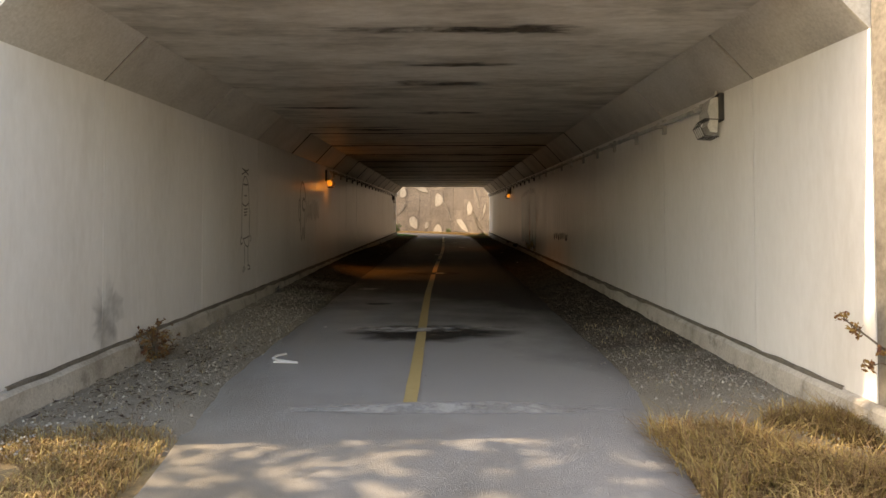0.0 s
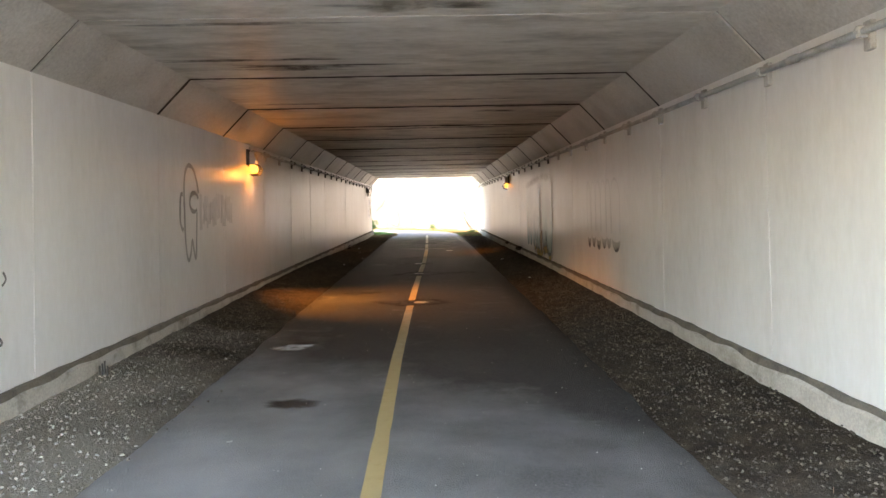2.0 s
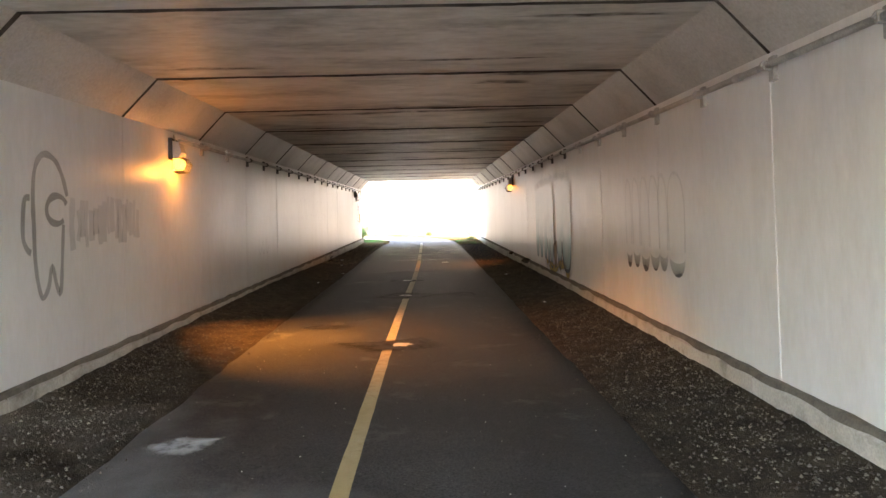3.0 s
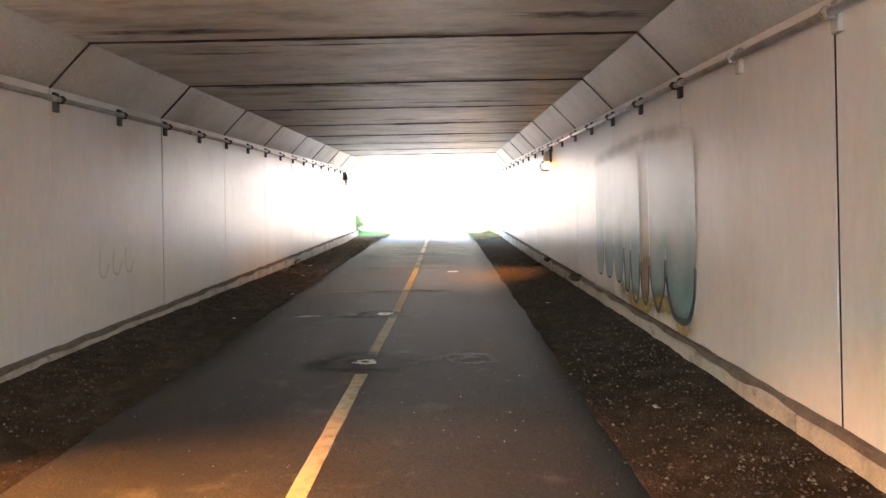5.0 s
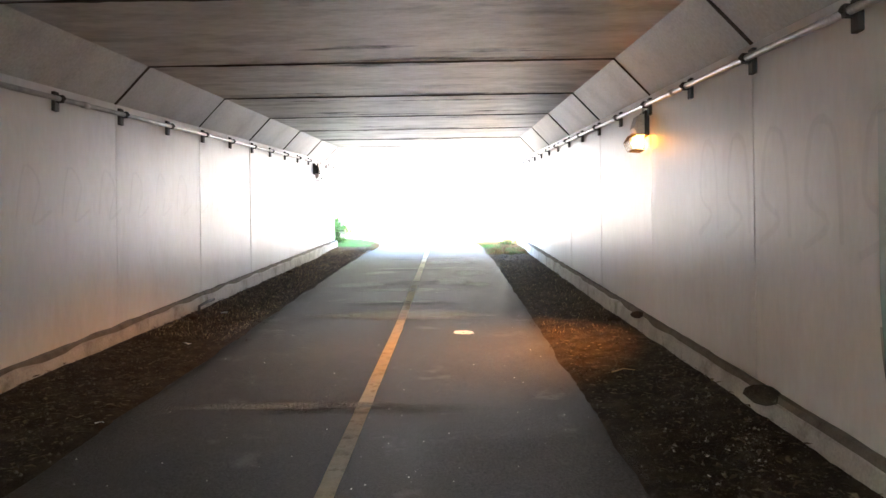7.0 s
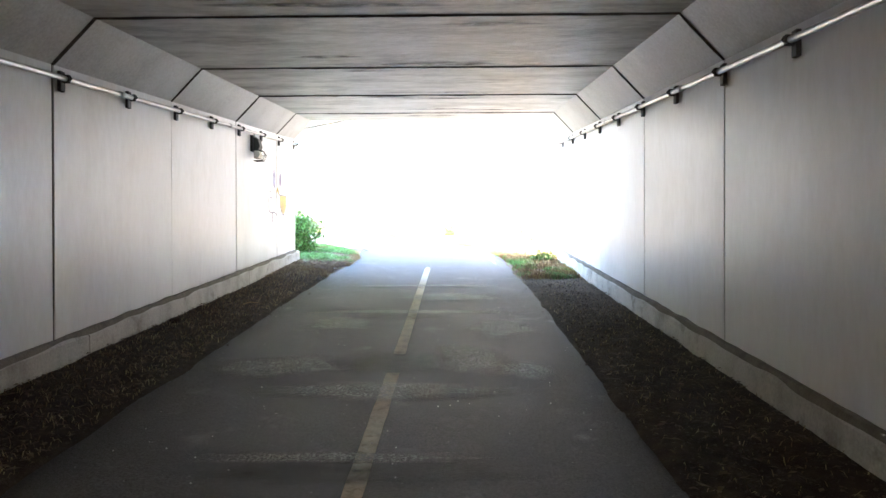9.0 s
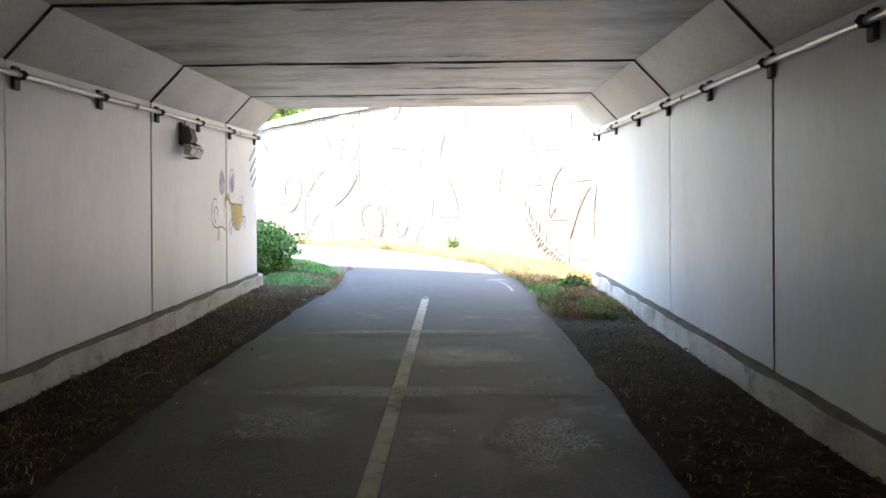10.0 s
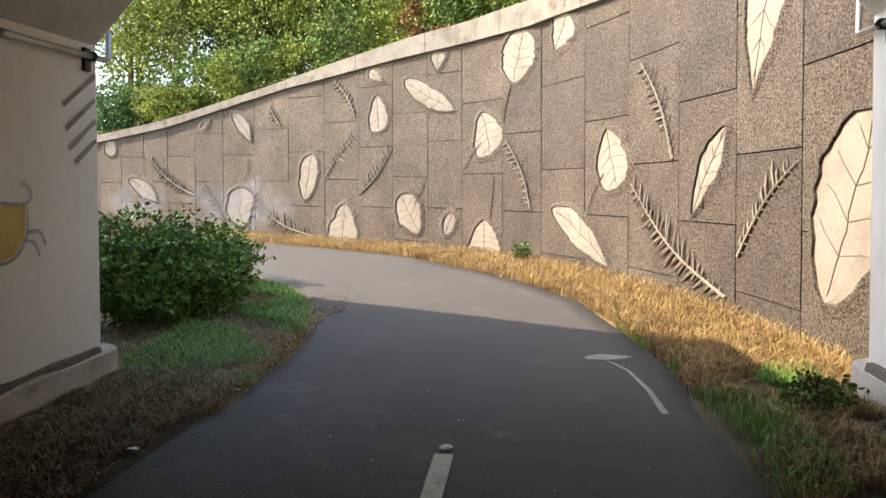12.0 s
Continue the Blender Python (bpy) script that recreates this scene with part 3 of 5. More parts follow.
def cast_fern(wall, tip, stem, width, both=True, seed=0):
    (s0, z0), (s1, z1) = tip, stem
    length = math.hypot(s1 - s0, z1 - z0)
    ux, uz = (s1 - s0) / length, (z1 - z0) / length
    bm = bmesh.new()
    n = max(7, int(length / 0.115))
    rnd = random.Random(900 + seed)

    def at(t, o):
        bend = 0.07 * length * math.sin(math.pi * t) * (1 if seed % 2 else -1)
        return (s0 + ux * length * t - uz * (o + bend), z0 + uz * length * t + ux * (o + bend))
    tube(bm, [wall_point(*at(i / 8, 0), 0.02) for i in range(9)], [0.008 + 0.0018 * i for i in range(9)], 5)
    for i in range(1, n):
        t = i / n
        for sg in ((1, -1) if both else (1,)):
            if rnd.random() < 0.12:
                continue
            w = width * 0.5 * math.sin(math.pi * (0.15 + 0.75 * t)) * rnd.uniform(0.5, 1.15)
            a, b = at(t + 0.02 * rnd.uniform(-1, 1), 0), at(max(0, t - rnd.uniform(0.25, 0.6) * w / length), sg * w)
            m = ((a[0] * 0.45 + b[0] * 0.55), (a[1] * 0.45 + b[1] * 0.55 - 0.02 * rnd.random()))
            tube(bm, [wall_point(*a, 0.02), wall_point(*m, 0.026), wall_point(*b, 0.012)], [0.011, 0.009 + 0.010 * rnd.random(), 0.004], 5)
    fern = part("cast_fern", bm, M_FERN, wall)
    # dark tubes paint in the shaded side of the fern's barbs
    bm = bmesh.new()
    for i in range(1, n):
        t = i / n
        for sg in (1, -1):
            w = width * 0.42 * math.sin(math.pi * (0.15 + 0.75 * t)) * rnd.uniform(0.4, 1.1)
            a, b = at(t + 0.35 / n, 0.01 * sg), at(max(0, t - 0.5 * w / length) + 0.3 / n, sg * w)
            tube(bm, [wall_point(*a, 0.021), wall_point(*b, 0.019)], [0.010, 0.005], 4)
    part("groove", bm, M_GROOVE_SHADE, fern, "painted shadow lines between the fern barbs")


RET = build_retaining()
cast_leaf(RET, (3.68, 2.15), (4.36, 1.20), 0.36, "blade", 1)
cast_leaf(RET, (6.26, 1.63), (6.52, 2.51), 0.76, "heart", 2)
cast_leaf(RET, (8.94, 4.62), (9.22, 3.72), 0.90, "oval", 3)
cast_leaf(RET, (3.16, 2.40), (2.72, 3.80), 0.98, "drop", 4)
cast_leaf(RET, (9.88, 2.47), (10.12, 3.30), 0.84, "heart", 5)
cast_leaf(RET, (8.12, 1.38), (6.48, 0.47), 0.48, "blade", 6)
cast_leaf(RET, (12.32, 4.25), (10.96, 3.47), 0.42, "oval", 7)
cast_leaf(RET, (13.10, 3.23), (13.18, 4.03), 0.60, "heart", 8)
cast_leaf(RET, (8.04, 4.05), (7.66, 4.56), 0.84, "drop", 9)
cast_leaf(RET, (12.48, 1.77), (11.92, 0.96), 0.66, "oval", 10)
cast_leaf(RET, (10.08, 0.57), (10.06, 1.21), 0.98, "dome", 11)
cast_leaf(RET, (14.38, 0.75), (14.26, 1.65), 1.08, "dome", 12)
cast_leaf(RET, (15.44, 2.88), (15.70, 1.78), 0.66, "oval", 13)
cast_leaf(RET, (18.32, 4.17), (17.68, 3.38), 0.36, "blade", 14)
cast_leaf(RET, (18.12, 2.17), (18.02, 1.14), 0.95, "oval", 15)
cast_leaf(RET, (22.22, 2.52), (21.10, 1.85), 0.42, "blade", 16)
cast_leaf(RET, (10.98, 1.35), (11.20, 0.92), 0.33, "oval", 17)
cast_leaf(RET, (11.40, 4.33), (11.36, 4.70), 0.40, "drop", 18)
cast_leaf(RET, (12.98, 4.33), (13.42, 4.60), 0.24, "drop", 19)
cast_leaf(RET, (1.22, 1.90), (1.86, 0.40), 1.05, "oval", 20)
cast_leaf(RET, (19.44, 3.86), (19.12, 4.02), 0.17, "blade", 21)
cast_leaf(RET, (23.12, 3.60), (22.74, 3.30), 0.45, "oval", 22)
cast_fern(RET, (5.90, 1.67), (3.68, 0.27), 0.62, True, 1)
cast_fern(RET, (9.48, 2.74), (8.76, 1.39), 0.50, False, 2)
cast_fern(RET, (2.30, 1.63), (3.44, 0.73), 0.50, False, 3)
cast_fern(RET, (5.66, 3.30), (4.82, 1.90), 0.50, False, 4)
cast_fern(RET, (17.50, 1.74), (15.40, 0.88), 0.66, True, 5)
cast_fern(RET, (12.70, 2.83), (13.74, 1.87), 0.60, False, 6)
cast_fern(RET, (13.78, 3.23), (14.94, 2.33), 0.54, True, 7)
cast_fern(RET, (14.68, 4.60), (13.90, 3.66), 0.34, True, 8)
cast_fern(RET, (21.40, 3.11), (19.70, 2.00), 0.46, True, 9)
cast_fern(RET, (19.44, 2.32), (18.60, 1.14), 0.50, False, 10)
cast_fern(RET, (16.96, 4.27), (16.56, 3.70), 0.44, False, 11)
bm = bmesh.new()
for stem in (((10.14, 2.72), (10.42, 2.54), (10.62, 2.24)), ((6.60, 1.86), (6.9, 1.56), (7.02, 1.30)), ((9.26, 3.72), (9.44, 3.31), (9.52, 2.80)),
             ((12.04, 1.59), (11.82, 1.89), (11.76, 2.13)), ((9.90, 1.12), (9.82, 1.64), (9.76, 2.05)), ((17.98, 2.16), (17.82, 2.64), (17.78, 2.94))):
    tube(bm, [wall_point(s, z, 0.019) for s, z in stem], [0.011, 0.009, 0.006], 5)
part("leaf_stem", bm, M_GROOVE_SHADE, RET, "dark grooves of the leaf stems")


# ---- hillside behind the retaining wall ----
def hill_z(s, o):
    return top_z(s) - 0.12 + 0.42 * o ** 0.95 + 0.15 * noise.noise((s * 0.5, o * 0.5, 4))


def build_hillside():
    verts, faces = [], []
    offs = [0.25, 0.6, 1.2, 2, 3, 4.5, 6.5, 9, 13, 20, 30]
    n = 55
    for i in range(n + 1):
        s = 27.0 * i / n
        p, d, nn = on_plan(s)
        for o in offs:
            q = p - nn * o
            verts.append((q.x, q.y, hill_z(s, o)))
    w = len(offs)
    for i in range(n):
        for k in range(w - 1):
            a = i * w + k
            faces.append((a, a + 1, a + w + 1, a + w))
    tagged(part("hillside", (verts, faces), M_GROUND, smooth=True), "overgrown earth slope behind the retaining wall", "hillside", kind="structure")


def leaves(n, centre, radii, size, seed, shell=0.55, droop=0.3):
    """Scattered leaf blades in an uneven crown: vertices and faces."""
    rng = np.random.default_rng(seed)
    d = rng.normal(size=(n, 3))
    d /= np.linalg.norm(d, axis=1)[:, None]
    lump = np.array([0.78 + 0.5 * noise.noise((v[0] * 2.1 + seed, v[1] * 2.1, v[2] * 2.1)) + 0.28 * noise.noise((v[0] * 5.5 + seed, v[1] * 5.5, v[2] * 5.5)) for v in d])
    r = lump * (shell + (1 - shell) * rng.random(n)) ** 0.8
    # clumps with gaps between them
    keep = np.array([noise.noise((v[0] * 4.5 * q, v[1] * 4.5 * q, v[2] * 4.5 * q + seed)) > -0.22 for v, q in zip(d, r)])
    d, r = d[keep], r[keep]
    n = len(d)
    c = np.array(centre) + d * r[:, None] * np.array(radii)
    a = rng.normal(size=(n, 3)) + d * 0.5
    a[:, 2] -= droop
    a /= np.linalg.norm(a, axis=1)[:, None]
    b = np.cross(a, rng.normal(size=(n, 3)))
    b /= np.linalg.norm(b, axis=1)[:, None]
    L = size * rng.uniform(0.6, 1.3, n)[:, None]
    k = np.cross(a, b) * L * 0.12
    v = np.stack([c - a * L * 0.5, c + b * L * 0.28 + k, c + a * L * 0.5, c - b * L * 0.28 + k], 1).reshape(-1, 3)
    f = np.arange(4 * n).reshape(n, 4)
    return v.tolist(), f.tolist()


def limbs(base, top, r, seed, n=6, spread=1.0):
    bm = bmesh.new()
    rnd = random.Random(seed)
    b, t = Vector(base), Vector(top)
    pts = [b.lerp(t, i / 4) + Vector((rnd.uniform(-1, 1), rnd.uniform(-1, 1), 0)) * 0.06 * i for i in range(5)]
    tube(bm, pts, [r * (1 - 0.17 * i) for i in range(5)], 7)
    for i in range(n):
        q = b.lerp(t, rnd.uniform(0.35, 0.95))
        e = q + Vector((rnd.uniform(-1, 1) * spread, rnd.uniform(-1, 1) * spread, rnd.uniform(0.3, 1.0) * spread))
        tube(bm, [q, q.lerp(e, 0.5) + Vector((0, 0, 0.08)), e], [r * 0.4, r * 0.25, r * 0.1], 5)
    return bm


M_LEAFB = mat("glossy bush leaves", (0.12, 0.215, 0.04), 0.5, (0.065, 0.135, 0.025), (0.20, 0.31, 0.06), 2.2, 9, 0.0, island=0.55, spec=0.25)


def bush(centre, radii, n, size, material, label, seed, group="", name="bush"):
    x, y, z = centre
    ob = empty(name, label, "bush", group, m=Matrix.Translation((x, y, z)))
    bm = limbs((0, 0, -0.1), (0, 0, radii[2] * 0.9), 0.03, seed, 9, min(radii) * 0.7)
    part("stems", bm, M_BARK, ob)
    part("foliage", leaves(n, (0, 0, radii[2] * 0.75), radii, size, seed), material, ob)
    return ob


def tree(base, height, crown, n, size, material, label, seed, low=0.35, rise=0.19):
    ob = empty("tree", label, "tree", "trees on the slope", m=Matrix.Translation(base))
    bm = limbs((0, 0, -0.3), (0, 0, height * 0.85), 0.05 + 0.012 * height, seed, 8, crown * 0.8)
    part("trunk", bm, M_BARK, ob)
    v, f = [], []
    rnd = random.Random(seed)
    for k in range(4):
        c = (rnd.uniform(-0.5, 0.5) * crown, rnd.uniform(-0.5, 0.5) * crown, height * (low + rise * k))
        vv, ff = leaves(n // 4, c, (crown * (1.0 - 0.13 * k), crown * (1.0 - 0.13 * k), height * 1.37 * rise), size, seed * 10 + k)
        f += [[i + len(v) for i in q] for q in ff]
        v += vv
    part("crown", (v, f), material, ob)
    return ob


build_hillside()
rnd = random.Random(5)
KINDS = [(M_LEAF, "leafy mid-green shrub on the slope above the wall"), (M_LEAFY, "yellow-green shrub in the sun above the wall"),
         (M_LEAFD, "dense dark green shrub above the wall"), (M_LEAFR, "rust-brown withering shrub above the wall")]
PICK = [1, 0, 2, 0, 2, 0, 1, 0, 0, 3, 1, 1, 0, 1, 1, 0, 1, 1, 0, 1]
for i in range(26):
    s = 5.0 + i * 0.86
    o = 0.9 + 0.9 * rnd.random()
    p, d, nn = on_plan(s)
    q = p - nn * o
    m, lab = KINDS[PICK[i % len(PICK)]]
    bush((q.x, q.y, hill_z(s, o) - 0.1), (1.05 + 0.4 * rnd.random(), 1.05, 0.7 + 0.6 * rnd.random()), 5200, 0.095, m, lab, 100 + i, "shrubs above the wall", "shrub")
for i in range(26):
    s = 4.0 + i * 0.9
    o = 2.4 + 1.9 * (i % 3) + rnd.random()
    p, d, nn = on_plan(min(s, 26.5))
    q = p - nn * o
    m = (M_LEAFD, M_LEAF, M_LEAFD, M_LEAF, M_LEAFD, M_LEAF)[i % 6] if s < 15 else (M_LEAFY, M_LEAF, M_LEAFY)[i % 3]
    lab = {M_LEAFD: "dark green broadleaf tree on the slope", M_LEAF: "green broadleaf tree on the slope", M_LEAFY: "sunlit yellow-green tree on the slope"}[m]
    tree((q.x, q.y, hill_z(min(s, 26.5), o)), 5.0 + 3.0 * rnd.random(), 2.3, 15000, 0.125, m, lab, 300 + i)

for i in range(14):
    s = 6.0 + i * 1.55
    p, d, nn = on_plan(min(s, 26.5))
    q = p - nn * (9.0 + 2.5 * rnd.random())
    m = M_LEAFD if i % 2 else M_LEAF
    tree((q.x, q.y, hill_z(min(s, 26.5), 9.0)), 8.0 + 2.0 * rnd.random(), 3.0, 11000, 0.2, m, "tall leafy tree at the back of the slope", 350 + i)
for i in range(18):
    s = 8.5 + i * 0.95 + 0.4 * rnd.random()
    p, d, nn = on_plan(s)
    q = p - nn * 0.42
    bush((q.x, q.y, top_z(s) - 0.16), (0.42, 0.30, 0.17 + 0.12 * rnd.random()), 700, 0.06, M_LEAFY if i % 3 else M_LEAFR, "low creeper trailing over the coping", 500 + i, "creepers on the coping", "creeper")

# unseen trees beside the entrance, added to dapple the light on the path
for i, (x, y, h) in enumerate(((-7.6, -36.3, 7.0), (-9.5, -38.6, 7.5), (-11.5, -40.5, 8.5))):
    tree((x, y, zg(y)), h, 2.2, 5200, 0.2, M_LEAF, "unseen green broadleaf tree added to dapple the path", 400 + i, 0.62, 0.13)

bush((-3.55, 1.55, zg(1.55) - 0.05), (1.05, 1.45, 0.62), 22000, 0.066, M_LEAFB, "dense dark green leafy bush beside the tunnel mouth", 61)
bush((-3.75, 3.3, zg(3.3) - 0.05), (0.65, 0.8, 0.62), 6000, 0.06, M_LEAF, "fresh green leafy bush on the verge", 62)
bush((-5.0, 3.4, zg(3.4) - 0.05), (1.4, 1.3, 0.7), 7000, 0.09, M_LEAF, "fresh green leafy bush on the verge", 63)

# unseen wing wall beside the exit, added to cast the path's shadow edge
bm = bmesh.new()
vs = [bm.verts.new((x, y, z)) for z in (-0.5, 4.35) for x, y in ((-3.42, 0.27), (-13.0, 5.1), (-13.2, 4.75), (-3.42, -1.3))]
for f in ((3, 2, 1, 0), (4, 5, 6, 7), (0, 1, 5, 4), (1, 2, 6, 5), (2, 3, 7, 6), (3, 0, 4, 7)):
    bm.faces.new([vs[i] for i in f])
box(bm, (-3.415, -1.3, -0.5), (-2.93, -0.92, 4.4), False)
tagged(part("wing_wall_exit", bm, M_HAUNCH), "unseen plain concrete wing wall that shades the path", "wall", kind="structure")


M_GRIT = mat("pale grit", (0.42, 0.41, 0.39), 0.9, island=0.6)


# ---- verges: soil, gravel, grass ----
SOIL_Y = [-35, -33, -30, -26.5, -22, -19, -15, -11.5, -8, -4]
SOIL_LEFT = [0.06, 0.03, 0.08, 0.12, 0.165, 0.175, 0.12, 0.06, 0.04, 0.01]
SOIL_RIGHT = [0.06, 0.06, 0.08, 0.10, 0.115, 0.12, 0.09, 0.05, 0.035, 0.02]


def soil_top(side, u, y):
    """Height of the soil strip over the grade; u from 0 at the asphalt to 1 at the kerb."""
    crown = float(np.interp(y, SOIL_Y, SOIL_LEFT if side < 0 else SOIL_RIGHT))
    return 0.012 + crown * u ** 1.5 + 0.016 * noise.noise((u * 5, y * 2.2, side * 4.0)) + 0.010 * noise.noise((u * 17, y * 9, side * 4.0))


def build_soil():
    for side, nm in ((-1, "verge_left"), (1, "verge_right")):
        verts, faces = [], []
        ny, nu = 520, 14
        for j in range(ny + 1):
            y = -35.4 + 35.2 * j / ny
            edge = PATH - 0.07 + 0.05 * noise.noise((y * 1.3, side * 2.0, 6)) - (0.25 * max(0, min(1, (-33.3 - y) / 1.5))) - 0.12 * max(0, min(1, (y + 5) / 3.5))
            for i in range(nu + 1):
                u = i / nu
                x = edge + (HALF - 0.055 - edge) * u
                h = (soil_top(side, u, y) if i else -0.01) - 0.10 * max(0, min(1, (-34.6 - y) / 0.7))
                verts.append((side * x, y, SL * y + h))
        for j in range(ny):
            for i in range(nu):
                a = j * (nu + 1) + i
                faces.append((a, a + 1, a + nu + 2, a + nu + 1) if side > 0 else (a + 1, a, a + nu + 1, a + nu + 2))
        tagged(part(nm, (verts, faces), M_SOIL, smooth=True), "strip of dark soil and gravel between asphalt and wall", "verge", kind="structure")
        rng = np.random.default_rng(3 + side)
        n = 30000
        v, f = [], []
        base = np.array([(1, 0, 0), (-0.5, 0.87, 0), (-0.5, -0.87, 0), (0.1, 0.1, 0.8), (0, 0, -0.6)])
        tri = [(0, 1, 3), (1, 2, 3), (2, 0, 3), (1, 0, 4), (2, 1, 4), (0, 2, 4)]
        for k in range(n):
            y = -35.2 + 34.6 * rng.random()
            if y > -22 and rng.random() < 0.45:
                continue
            u = rng.random() ** 0.8
            x = 1.60 + (HALF - 0.07 - 1.60) * u - (0.15 if rng.random() < 0.06 else 0)
            s = 0.004 + 0.011 * rng.random() ** 3
            ang = 6.28 * rng.random()
            ca, sa = math.cos(ang), math.sin(ang)
            z = SL * y + soil_top(side, u, y) + s * 0.2
            sh = rng.uniform(0.6, 1.3, 3)
            i0 = len(v)
            for p in base * sh * s:
                v.append((side * x + p[0] * ca - p[1] * sa, y + p[0] * sa + p[1] * ca, z + p[2]))
            f += [tuple(i0 + q for q in t) for t in tri]
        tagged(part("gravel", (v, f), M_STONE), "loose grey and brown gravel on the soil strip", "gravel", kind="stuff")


def grass(name, label, material, sampler, n, height, seed, lean=0.5):
    rng = np.random.default_rng(seed)
    v, f = [], []
    for k in range(n):
        x, y, z = sampler(rng)
        h = height * rng.uniform(0.4, 1.25)
        a = 6.283 * rng.random()
        w = 0.0014 + 0.0018 * rng.random()
        dx, dy = math.cos(a), math.sin(a)
        l1 = lean * h * rng.random()
        i0 = len(v)
        v += [(x - dy * w, y + dx * w, z - 0.01), (x + dy * w, y - dx * w, z - 0.01),
              (x + dx * l1 * 0.4 - dy * w, y + dy * l1 * 0.4 + dx * w, z + h * 0.6), (x + dx * l1 * 0.4 + dy * w, y + dy * l1 * 0.4 - dx * w, z + h * 0.6),
              (x + dx * l1, y + dy * l1, z + h * (1 - 0.3 * lean * rng.random()))]
        f += [(i0, i0 + 1, i0 + 3, i0 + 2), (i0 + 2, i0 + 3, i0 + 4)]
    return tagged(part(name, (v, f), material), label, "grass", kind="stuff")


def ground_z(x, y):
    z = zg(y) - 0.055
    if y < -34.6:
        z += 0.06 * max(0, min(1, (abs(x) - 1.3) / 0.4))
    if y < -35.2:
        z += 0.30 * max(0, min(1, (abs(x) - 1.9) / 1.8)) * min(1, (-35.2 - y) / 0.8)
    return z


EDGE = []
for (ax, ay), (bx, by) in zip(PATH_OUTER, PATH_OUTER[1:]):
    EDGE += [(ax + (bx - ax) * k / 20, ay + (by - ay) * k / 20) for k in range(20)]
EDGE = np.array(EDGE)


def along_wall(rng):
    s = 0.9 + 21 * rng.random() ** 1.4
    p, d, nn = on_plan(s)
    e = EDGE[np.argmin((EDGE[:, 0] - p.x) ** 2 + (EDGE[:, 1] - p.y) ** 2)]
    t = rng.random() ** 0.85 * (0.97 + 0.06 * noise.noise((s * 3, 0, 1)))
    x, y = p.x + (e[0] - p.x) * t, p.y + (e[1] - p.y) * t
    return x, y, zg(y) - 0.05


def left_verge(rng):
    y = -1.0 + 5.2 * rng.random()
    edge = float(np.interp(y, [-1, 0, 1.2, 2.2, 3.2, 4.3], [-1.50, -1.50, -1.72, -2.05, -2.65, -3.7]))
    x = edge - 0.02 - 1.25 * rng.random() ** 1.1
    return x, y, zg(y) - 0.05


def left_edge(rng):
    y = -1.5 + 5.8 * rng.random()
    edge = float(np.interp(y, [-1, 0, 1.2, 2.2, 3.2, 4.3], [-1.50, -1.50, -1.72, -2.05, -2.65, -3.7]))
    x = edge + 0.04 - (0.16 + (0.5 if y > 1.6 else 0)) * rng.random()
    return x, y, zg(y) - 0.05


def right_verge(rng):
    y = 1.7 - 5.2 * rng.random() ** 1.4
    x = 1.5 + 1.0 * rng.random() ** (0.8 if y > -1 else 0.5) - 0.12 * max(0, y)
    return x, y, zg(y) - 0.05 + (0.07 if y < -0.2 else 0)


def entry_right(rng):
    y = -34.6 - 3.0 * rng.random() ** 1.2
    x = 1.35 + 1.35 * rng.random() ** 0.7
    return x, y, ground_z(x, y)


def entry_left(rng):
    y = -34.3 - 3.0 * rng.random()
    x = -1.45 - 1.6 * rng.random() ** 0.8
    return x, y, ground_z(x, y)


def patchy(sampler, scale, level, seed):
    def go(rng):
        for _ in range(12):
            x, y, z = sampler(rng)
            if noise.noise((x * scale, y * scale, seed)) > level:
                break
        return x, y, z
    return go


build_soil()
grass("dry_grass", "golden dry grass along the foot of the retaining wall", M_DRY, patchy(along_wall, 1.2, -0.45, 3), 70000, 0.15, 11, 1.7)
grass("dry_grass", "thin dry grass at the edge of the asphalt", M_DRY, left_edge, 22000, 0.10, 12, 1.7)
grass("green_grass", "short green grass on the verge beside the bush", M_GREENGR, patchy(left_verge, 1.1, -0.12, 5), 52000, 0.12, 13, 1.3)
grass("green_grass", "sparse green weeds beside the tunnel mouth", M_GREENGR, patchy(right_verge, 2.0, 0.05, 7), 13000, 0.08, 14, 0.9)
grass("dry_grass", "sparse dry grass beside the tunnel mouth", M_DRY, patchy(right_verge, 1.7, -0.1, 9), 22000, 0.10, 15, 1.6)
grass("dry_grass", "tangled sunlit dry grass before the tunnel", M_DRY, patchy(entry_right, 1.6, -0.1, 2), 34000, 0.20, 16, 1.9)
grass("dry_grass", "trampled straw-coloured grass before the tunnel", M_DRY, patchy(entry_left, 1.4, -0.2, 4), 30000, 0.07, 17, 2.2)
def on_verge(side, y0, y1):
    def go(rng):
        y = y0 + (y1 - y0) * rng.random()
        u = rng.random()
        return side * (PATH + (HALF - 0.08 - PATH) * u), y, SL * y + soil_top(side, u, y) + 0.012
    return go


def foot_left(rng):
    y = -0.3 + 2.3 * (rng.random() + rng.random() + rng.random() - 1.5)
    x = -1.58 - 0.15 * noise.noise((y * 2.5, 0, 3)) - 1.9 * rng.random() ** 1.3
    if y < -0.7:
        x = max(x, -2.5)
        u = max(0.0, min(1.0, (-x - PATH) / (HALF - 0.08 - PATH)))
        return x, y, SL * y + soil_top(-1, u, y) + 0.006
    return x, y, zg(y) - 0.01


def on_path(rng):
    y = -34.5 + 34 * rng.random()
    x = 1.55 * (2 * rng.random() - 1)
    return x, y, zg(y) + 0.012 * (1 - (x / PATH) ** 2) + 0.004


